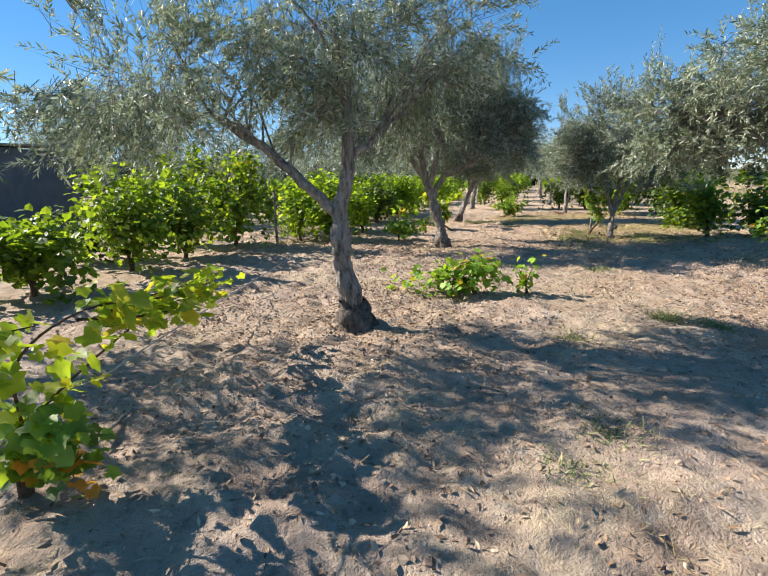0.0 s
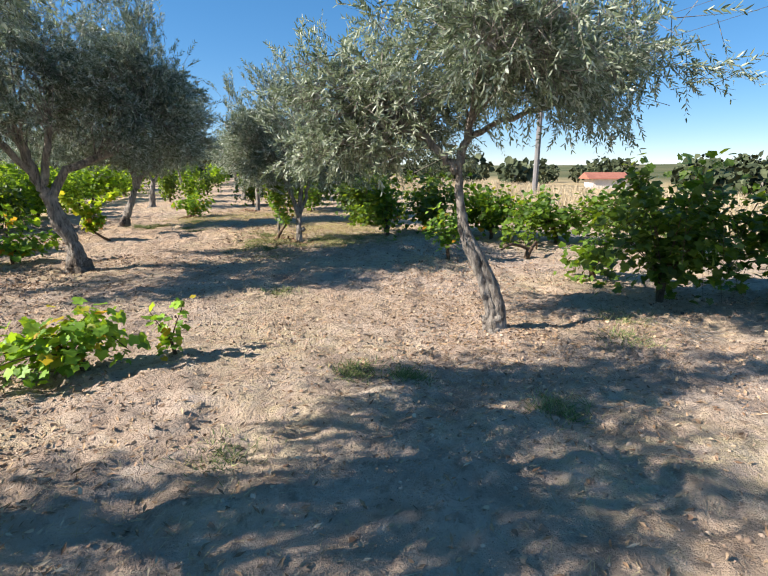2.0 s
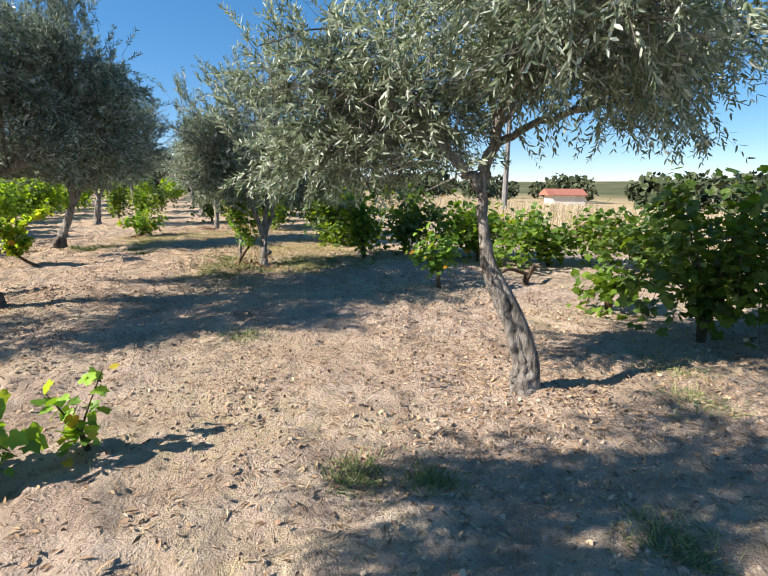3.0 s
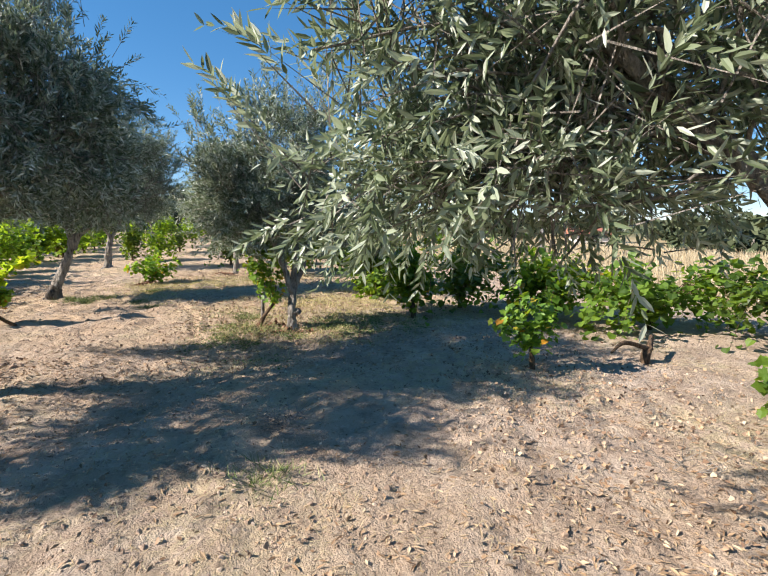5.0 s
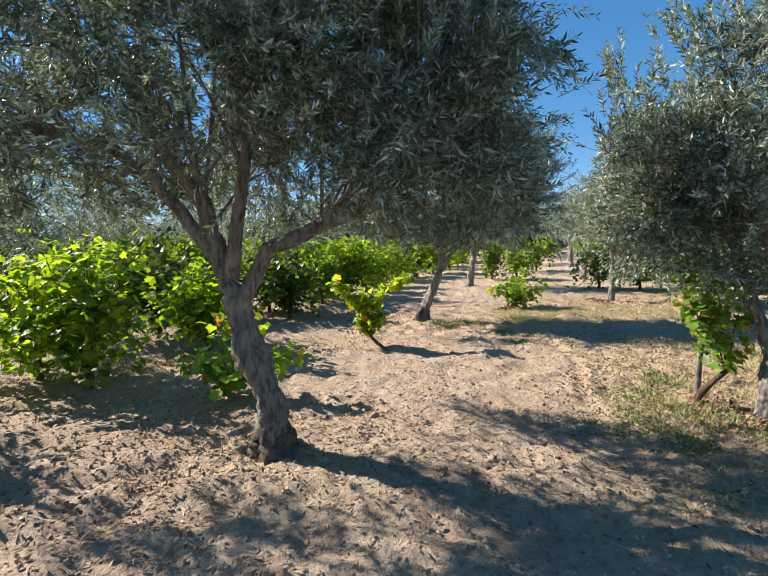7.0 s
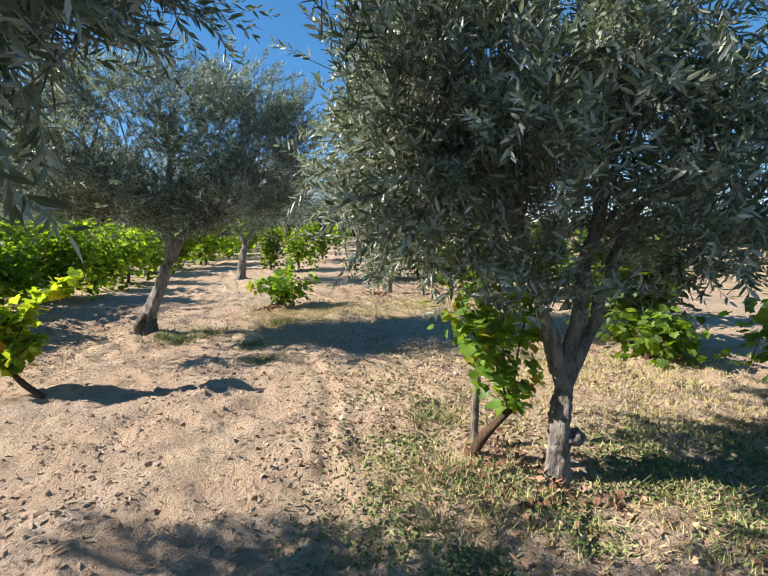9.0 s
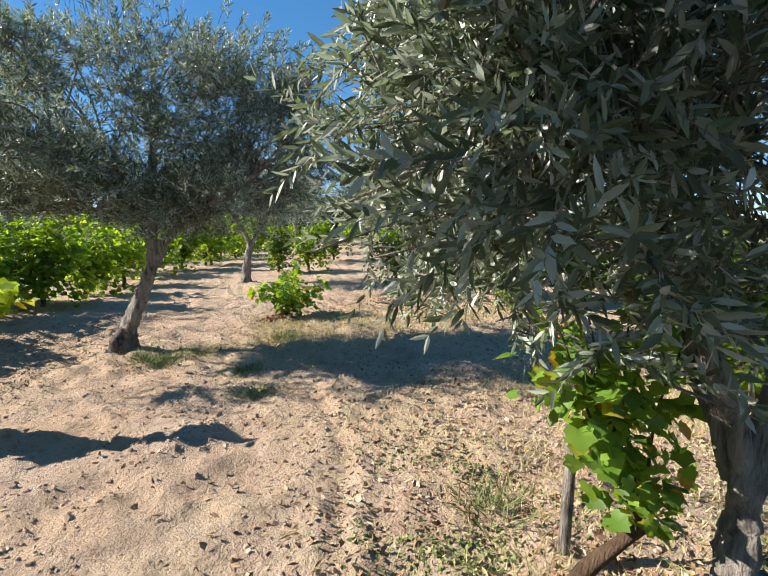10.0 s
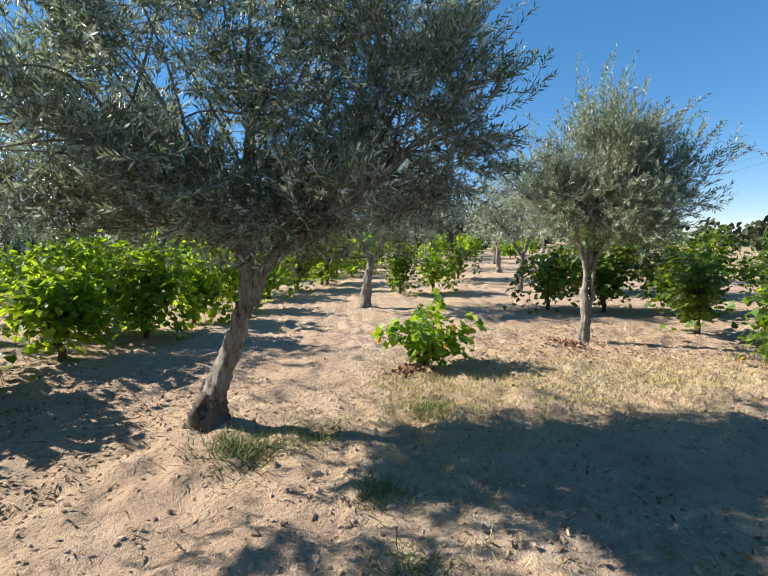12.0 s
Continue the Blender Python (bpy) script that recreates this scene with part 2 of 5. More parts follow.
def vnoise(x, y, scale, seed=0):
    """Smooth value noise from 0 to 1 with cells of the given size in metres."""
    x, y = np.asarray(x, float) / scale, np.asarray(y, float) / scale
    ix, iy = np.floor(x).astype(np.int64), np.floor(y).astype(np.int64)
    fx, fy = x - ix, y - iy
    fx, fy = fx * fx * (3 - 2 * fx), fy * fy * (3 - 2 * fy)
    a, b = lattice(ix, iy, seed), lattice(ix + 1, iy, seed)
    c, d = lattice(ix, iy + 1, seed), lattice(ix + 1, iy + 1, seed)
    return (a * (1 - fx) + b * fx) * (1 - fy) + (c * (1 - fx) + d * fx) * fy


def smooth(e0, e1, v):
    t = np.clip((v - e0) / (e1 - e0), 0, 1)
    return t * t * (3 - 2 * t)


def ground_height(x, y):
    x, y = np.asarray(x, float), np.asarray(y, float)
    near = 1 - smooth(14, 40, np.hypot(x - 3, y - 12))
    h = 0.045 + 0.10 * (vnoise(x, y, 3.1, 1) - 0.5) + 0.05 * (vnoise(x, y, 0.9, 2) - 0.5)
    rough = 0.05 * (vnoise(x, y, 0.31, 3) - 0.5) + 0.075 * (vnoise(x + y * 0.3, y, 0.15, 4) - 0.5) * (0.2 + 1.1 * vnoise(x, y, 1.1, 8)) + 0.028 * (vnoise(x, y, 0.07, 9) - 0.5)
    # shallow harrow furrows along the open middle strip
    s = (x - 2.0) - 0.27 * (y - 10)
    strip = smooth(0.2, 0.9, s) * (1 - smooth(2.0, 2.8, s)) * smooth(9, 11, y)
    rough = rough + strip * 0.012 * np.sin(s * 9 + 7 * vnoise(x, y, 1.7, 5)) * vnoise(x, y, 1.1, 7)
    # an old wheel groove along the lane
    g = x - (4.07 + 0.24 * smooth(11.4, 13.2, y) * 1.6)
    rough = rough + (0.022 * np.exp(-((g - 0.1) / 0.06) ** 2) - 0.03 * np.exp(-(g / 0.07) ** 2)) * smooth(10.8, 11.5, y) * (1 - smooth(13.6, 15, y))
    dip = -2.6 * smooth(14, 75, x - 0.26 * y) * (1 - smooth(130, 330, x))
    swell = 5 * smooth(200, 560, np.hypot(x, y)) * (0.4 + 0.8 * vnoise(x, y, 190, 6))
    return h + rough * near + dip + swell


def gz(x, y):
    return float(ground_height(x, y))


def mk(name, V, faces, mat, parent=None, at=(0, 0, 0), smoothed=False, label=""):
    """One mesh object from vertex and face arrays; parent: the thing or part that it belongs to."""
    me = bpy.data.meshes.new(name)
    if not isinstance(faces, (list, tuple)):
        faces = [faces]
    faces = [np.asarray(f, np.int32) for f in faces if len(f)]
    V = np.asarray(V, np.float32)
    me.vertices.add(len(V))
    me.vertices.foreach_set("co", V.ravel())
    loops = np.concatenate([f.ravel() for f in faces])
    sizes = np.concatenate([np.full(len(f), f.shape[1], np.int32) for f in faces])
    me.loops.add(len(loops))
    me.loops.foreach_set("vertex_index", loops)
    me.polygons.add(len(sizes))
    me.polygons.foreach_set("loop_start", np.concatenate([[0], np.cumsum(sizes)[:-1]]).astype(np.int32))
    me.polygons.foreach_set("use_smooth", np.full(len(sizes), smoothed))
    me.update(calc_edges=True)
    me.validate()
    me.materials.append(mat)
    ob = new(name, me)
    ob.parent = parent
    ob.location = at
    if label:
        ob["label"] = label
    return ob


def part(name, bm, material, parent, label=""):
    me = bpy.data.meshes.new(name)
    bm.to_mesh(me)
    bm.free()
    me.materials.append(material)
    ob = new(name, me)
    ob.parent = parent
    if label:
        ob["label"] = label
    return ob


def tube(path, radii, sides=8, rough=0.0, flare=None):
    """A tapered, slightly lumpy tube along a path: vertices and quads."""
    P = np.asarray(path, float)
    n = len(P)
    T = np.gradient(P, axis=0)
    T /= np.linalg.norm(T, axis=1)[:, None] + 1e-9
    ref = np.array([0.31, 0.95, 0.05]) if abs(T[0][2]) > 0.6 else np.array([0, 0, 1.0])
    A = np.cross(T, ref)
    A /= np.linalg.norm(A, axis=1)[:, None] + 1e-9
    B = np.cross(T, A)
    ang = np.linspace(0, 2 * np.pi, sides, endpoint=False)
    r = np.asarray(radii, float)[:, None] * np.ones((1, sides))
    if rough:
        s = np.linspace(0, 1, n)[:, None]
        lobes = 0.6 * np.sin(ang * 3 + 1.0 + 2.6 * s) + 0.5 * np.sin(ang * 5 - 3.4 * s + 0.5) + 0.35 * np.sin(ang * 2 + 7 * s) + 0.5 * np.sin(9 * s + 3)
        r = r * (1 + rough * (lobes + rng.normal(0, 0.3, (n, sides))))
    if flare is not None:
        r[0] *= 1 + flare * (0.5 + 0.5 * np.sin(ang * 4 + 0.7))
    V = P[:, None, :] + r[:, :, None] * (np.cos(ang)[None, :, None] * A[:, None, :] + np.sin(ang)[None, :, None] * B[:, None, :])
    i, j = np.meshgrid(np.arange(n - 1), np.arange(sides), indexing="ij")
    j2 = (j + 1) % sides
    F = np.stack([i * sides + j, i * sides + j2, (i + 1) * sides + j2, (i + 1) * sides + j], -1).reshape(-1, 4)
    return V.reshape(-1, 3), F


def gnarl(V, path, share):
    """Lumps and hollows of old bark, outward from the path."""
    out = V.copy()
    for k, v in enumerate(V):
        c = path[min(k * len(path) // len(V), len(path) - 1)]
        q = Vector(v)
        f = noise.noise(Vector((v[0] * 7, v[1] * 7, v[2] * 3.5))) + 0.6 * noise.noise(Vector((v[0] * 17, v[1] * 17, v[2] * 8))) + 0.35 * noise.noise(q * 37)
        out[k] = c + (v - c) * (1 + share * f)
    return out


def joined(pieces):
    Vs, Fs, k = [], [], 0
    for V, F in pieces:
        Vs.append(V)
        Fs.append(F + k)
        k += len(V)
    return np.concatenate(Vs), np.concatenate(Fs)


def curve_path(points, steps):
    """A smooth path through a few points (Catmull-Rom)."""
    P = np.asarray(points, float)
    P = np.vstack([2 * P[0] - P[1], P, 2 * P[-1] - P[-2]])
    out = []
    for k in range(1, len(P) - 2):
        for t in np.linspace(0, 1, steps, endpoint=False):
            a, b, c, d = P[k - 1], P[k], P[k + 1], P[k + 2]
            out.append(0.5 * (2 * b + (c - a) * t + (2 * a - 5 * b + 4 * c - d) * t * t + (3 * b - a - 3 * c + d) * t ** 3))
    out.append(P[-2])
    return np.array(out)


def unit(v):
    return v / (np.linalg.norm(v, axis=-1, keepdims=True) + 1e-9)


OLIVE_T = np.array([(0, 0, 0), (0.5, 0.28, 0.10), (0.42, 0.68, 0.08), (0, 1, -0.05), (-0.42, 0.68, 0.08), (-0.5, 0.28, 0.10)])
OLIVE_F = np.array([(0, 1, 2, 3), (0, 3, 4, 5)])
SLIM_T = np.array([(0, 0, 0), (0.5, 0.45, 0.12), (0, 1, -0.05), (-0.5, 0.45, 0.12)])
SLIM_F = np.array([(0, 1, 2, 3)])
BLADE_T = np.array([(-0.5, 0, 0), (0.5, 0, 0), (0.35, 0.55, 0.10), (-0.35, 0.55, 0.10), (0, 1, 0.35)])
BLADE_F = [np.array([(0, 1, 2, 3)]), np.array([(3, 2, 4)])]
GRAPE_OUT = [(0.0, 0.0), (0.33, -0.18), (0.57, 0.05), (0.46, 0.22), (0.61, 0.49), (0.36, 0.62), (0.0, 0.96)]
GRAPE_XY = GRAPE_OUT + [(-x, y) for x, y in GRAPE_OUT[-2:0:-1]]
GRAPE_T = np.array([(x, y, 0.30 * abs(x) - 0.22 * y * y - 0.35 * x * x) for x, y in GRAPE_XY] + [(0.0, 0.36, -0.05)])
GRAPE_F = np.array([(12, k, (k + 1) % 12) for k in range(12)])
LOBED_T = np.array([(0, 0, 0), (0.5, -0.05, 0.05), (0.5, 0.5, 0.0), (0, 0.95, -0.2), (-0.5, 0.5, 0.0), (-0.5, -0.05, 0.05)])
LOBED_F = np.array([(0, 1, 2, 3), (0, 3, 4, 5)])


def scatter(template, faces, pos, along, side, size_l, size_w):
    """Copies of a leaf template at pos, pointing along, with its width on side: vertices and faces."""
    along = unit(along)
    side = unit(side - along * np.sum(side * along, -1, keepdims=True))
    up = np.cross(side, along)
    L, W = np.asarray(size_l)[:, None, None], np.asarray(size_w)[:, None, None]
    V = pos[:, None, :] + template[None, :, 0:1] * W * side[:, None, :] + template[None, :, 1:2] * L * along[:, None, :] + template[None, :, 2:3] * W * up[:, None, :]
    k = len(template)
    off = (np.arange(len(pos)) * k)[:, None, None]
    if isinstance(faces, list):
        F = [(f[None] + off).reshape(-1, f.shape[1]) for f in faces]
    else:
        F = (faces[None] + off).reshape(-1, faces.shape[1])
    return V.reshape(-1, 3), F


def thing(name, x, y, z=None):
    ob = new(name)
    ob.empty_display_size = 0.2
    ob.location = (x, y, gz(x, y) - 0.02 if z is None else z)
    return ob


# ---- ground ----
def spread(lo, hi, step, far, grow=1.22):
    mid = list(np.arange(lo, hi + step / 2, step))
    up, s, v = [], step, hi
    while v < far:
        s *= grow
        v += s
        up.append(v)
    down, s, v = [], step, lo
    while v > -far:
        s *= grow
        v -= s
        down.append(v)
    return np.array(down[::-1] + mid + up)


def build_ground():
    X, Y = spread(-3.6, 9.0, 0.046, 900), spread(-0.5, 20.0, 0.058, 900)
    gx, gy = np.meshgrid(X, Y, indexing="xy")
    z = ground_height(gx, gy)
    V = np.stack([gx, gy, z], -1).reshape(-1, 3)
    w = len(X)
    i, j = np.meshgrid(np.arange(len(Y) - 1), np.arange(w - 1), indexing="ij")
    F = np.stack([i * w + j, i * w + j + 1, (i + 1) * w + j + 1, (i + 1) * w + j], -1).reshape(-1, 4)
    ob = mk("ground", V, F, SOIL, smoothed=True)
    tagged(ob, "pale pinkish dry orchard soil with crumbs and furrows", "ground", kind="structure")


build_ground()


# ---- olive trees ----
# the walked lane between the trees: twigs are kept off it
LANE = np.array([(0, 0), (0.9, 1.26), (1.5, 2.2), (1.63, 2.86), (2.33, 4.72), (2.42, 5.28), (2.39, 5.96), (2.28, 6.5), (2.9, 7.9), (3.31, 8.5), (3.63, 9.49), (3.72, 10.0), (3.54, 10.57), (3.25, 11.2), (3.42, 11.77), (3.67, 12.2)])


def off_lane(P, margin):
    best = np.full(len(P), 9.0)
    for a, b in zip(LANE[:-1], LANE[1:]):
        d = b - a
        t = np.clip(((P[:, :2] - a) @ d) / (d @ d), 0, 1)
        best = np.minimum(best, np.linalg.norm(P[:, :2] - (a + t[:, None] * d), axis=1))
    return (best > margin) | (P[:, 2] > 2.05)


def sprigs(lumps, count, leaf, droop, pairs=11, length=0.28, seed=0, lean_up=0.5, slim=True, clump=0.105, gather=15, floor=0.0, shoots=0.3, thin=0.5):
    """Leafy twigs that fill a crown's lumps (centre, radii): leaf mesh data and twig mesh data."""
    r = np.random.default_rng(seed)
    vol = np.array([a * b * c for _, (a, b, c) in lumps]) ** 0.8
    which = r.choice(len(lumps), count, p=vol / vol.sum())
    C = np.array([c for c, _ in lumps], float)[which]
    R = np.array([s for _, s in lumps], float)[which] * 0.92
    d = unit(r.normal(size=(count, 3)))
    rad = r.uniform(0, 1, count) ** 0.42
    wobble = 0.80 + 0.42 * vnoise(d[:, 0] * 3 + d[:, 2] * 2 + which * 7, d[:, 1] * 3 - d[:, 2], 0.8, seed)
    P = C + d * R * (rad * wobble)[:, None]
    # the twigs gather in clumps with gaps between them
    pick = r.integers(0, max(8, count // gather), count)
    loose = r.uniform(size=count) < 0.12
    P = np.where(loose[:, None], P, P[pick] + r.normal(0, clump, (count, 3)) * [1, 1, 0.8] + d[pick] * r.normal(0, 0.2, (count, 1)))
    d = np.where(loose[:, None], d, unit(d[pick] + 0.5 * d))
    rad = np.where(loose, rad, rad[pick])
    out = unit(d + np.array([0, 0, lean_up]) + r.normal(0, 0.45, (count, 3)))
    sag = droop * np.clip(0.75 - d[:, 2], 0, 1.4) * r.uniform(0.3, 1.2, count)
    out = unit(out - np.stack([0 * sag, 0 * sag, sag], -1))
    # spiky upright shoots stand over the crown
    spike = (d[:, 2] > 0.35) & (rad > 0.8) & (r.uniform(size=count) < shoots)
    out = np.where(spike[:, None], unit(0.35 * d + np.array([0, 0, 1.0]) + r.normal(0, 0.12, (count, 3))), out)
    L = length * r.uniform(0.6, 1.3, count) * np.where(spike, 1.7, 1.0)
    ok = off_lane(P + out * L[:, None], 0.42) & off_lane(P, 0.38)
    ok &= (P + out * L[:, None])[:, 2] - 0.35 * droop * L > (floor(P) if callable(floor) else floor)
    # the crown thins out upwards into single shoots
    lo, hi = np.quantile(P[:, 2], (0.45, 0.98))
    ok &= r.uniform(size=count) > thin * np.clip((P[:, 2] - lo) / (hi - lo), 0, 1)
    P, out, L = P[ok], out[ok], L[ok]
    n = len(P)
    k = pairs * 2
    f = (np.arange(k) // 2 + 1) / pairs
    bend = -0.35 * droop
    base = P[:, None, :] + out[:, None, :] * (L[:, None] * f)[:, :, None] + np.array([0, 0, 1.0]) * (bend * L[:, None] * f ** 2)[:, :, None]
    a = unit(np.cross(out, r.normal(size=(n, 3))))
    b = np.cross(out, a)
    turn = np.arange(k) // 2 * (np.pi / 2) + (np.arange(k) % 2) * np.pi
    turn = turn[None, :] + r.uniform(0, 6.28, n)[:, None] + r.normal(0, 0.35, (n, k))
    sidev = np.cos(turn)[:, :, None] * a[:, None, :] + np.sin(turn)[:, :, None] * b[:, None, :]
    along = unit(out[:, None, :] * 0.9 + sidev * r.uniform(0.5, 1.1, (n, k))[:, :, None] - np.array([0, 0, 0.25 * droop]))
    wide = np.cross(along, unit(out[:, None, :] + r.normal(0, 0.5, (n, k, 3))))
    size = leaf * r.uniform(0.7, 1.2, (n, k)) * np.where(f > 0.9, 0.8, 1.0)
    V, F = scatter(SLIM_T if slim else OLIVE_T, SLIM_F if slim else OLIVE_F, base.reshape(-1, 3), along.reshape(-1, 3), wide.reshape(-1, 3), size.ravel(), size.ravel() * r.uniform(0.19, 0.27, n * k))
    # each twig is a slim three-sided spike
    tip = P + out * L[:, None] + np.array([0, 0, 1.0]) * (bend * L)[:, None]
    root = P - out * (L * 0.5)[:, None]
    w = 0.0035
    ring = np.stack([root + a * w, root - a * w * 0.5 + b * w * 0.87, root - a * w * 0.5 - b * w * 0.87, tip], 1)
    tf = np.array([(0, 1, 3), (1, 2, 3), (2, 0, 3)])
    TF = (tf[None] + (np.arange(n) * 4)[:, None, None]).reshape(-1, 3)
    return V, F, ring.reshape(-1, 3), TF


def olive_tree(base, trunk, limbs, lumps, count, label, leaf=0.06, droop=0.6, seed=1, bark=None, pairs=11, length=0.28, radius=0.12, flare=0.9, floor=1.2, lean_up=0.5, group="olive trees", twigs=True, extra=(), slim=True, gather=24, clump=0.105, burl=0.0, leaves=None, shoots=0.3, thin=0.5, taper=0.32):
    """An olive: a tapered trunk, limbs that fork into the crown's lumps, and a crown of leafy twigs. Places are in the world."""
    bark = bark or BARK
    r = np.random.default_rng(seed)
    tree = thing("olive_tree", *base)
    o = np.array(tree.location)
    trunk = np.array(trunk, float)
    trunk[0][2] = o[2] - 0.05
    path = curve_path(trunk, 14)
    path[1:-1] += r.normal(0, 0.004, path[1:-1].shape) * [1, 1, 0.0]
    t = np.linspace(0, 1, len(path))
    rad = radius * (1 - taper * t) * (1 + 1.0 * np.exp(-t * 9))
    V, F = tube(path, rad, 22, 0.11, flare * 0.5)
    V = gnarl(V, path, 0.42)
    mk("trunk", V - o, F, bark, tree, smoothed=True)
    ends = []
    for limb, lr in limbs:
        p = curve_path(limb, 5)
        p[1:-1] += r.normal(0, 0.012, p[1:-1].shape)
        V, F = tube(p, lr * np.linspace(1, 0.55, len(p)), 9, 0.10)
        mk("limb", V - o, F, bark, tree, smoothed=True)
        ends.append((p[-1], lr * 0.55, p))
    # branches fan out from the limb ends into the lumps
    bits = []
    for c, s in lumps:
        c, s = np.array(c, float), np.array(s, float)
        near = min(ends, key=lambda e: np.linalg.norm(e[0] - c))
        for _ in range(6):
            goal = c + unit(r.normal(size=3)) * s * r.uniform(0.45, 0.85)
            root = near[2][r.integers(len(near[2]) // 2, len(near[2]))]
            if goal[2] < root[2] - 0.3:
                goal[2] = root[2] + r.uniform(-0.2, 0.3)
            mid = (root + goal) / 2 + np.array([0, 0, 0.12]) + r.normal(0, 0.08, 3)
            p = curve_path([root - (goal - root) * 0.02, mid, goal], 5)
            if off_lane(p, 0.3).all():
                bits.append(tube(p, np.linspace(near[1] * 0.36, 0.004, len(p)), 5))
    if twigs:
        for V, F in bits:
            mk("branch", V - o, F, bark, tree, smoothed=True)
    elif bits:
        V, F = joined(bits)
        tagged(mk("branchwork", V - o, F, bark, tree, smoothed=True), kind="stuff")
    V, F, TV, TF = sprigs(lumps, count, leaf, droop, pairs, length, seed, lean_up, slim, clump, gather, floor=floor, shoots=shoots, thin=thin)
    crown = mk("crown", V - o, F, leaves or OLIVE_LEAF, tree, label="slender grey-green olive leaves")
    tagged(crown, kind="stuff")
    if twigs:
        tagged(mk("twig_work", TV - o, TF, bark, tree), kind="stuff")
    for kind, V, F in extra:
        mk(kind, V - o, F, bark, tree, smoothed=True)
    if burl:
        # the old swollen foot of the trunk
        heights = np.linspace(0.0, 0.36, 15)
        p = np.array([(np.interp(trunk[0][2] + z, path[:, 2], path[:, 0]), np.interp(trunk[0][2] + z, path[:, 2], path[:, 1]), trunk[0][2] + z) for z in heights])
        V, F = tube(p, burl * np.interp(heights, (0.0, 0.12, 0.24, 0.36), (1.3, 1.12, 0.98, 0.62)), 26, 0.07)
        mk("burl", gnarl(V, p, 0.42) - o, F, BARK_BURL, tree, smoothed=True, label="dark knobbly swollen trunk foot")
    return tagged(tree, label, "olive tree", group)


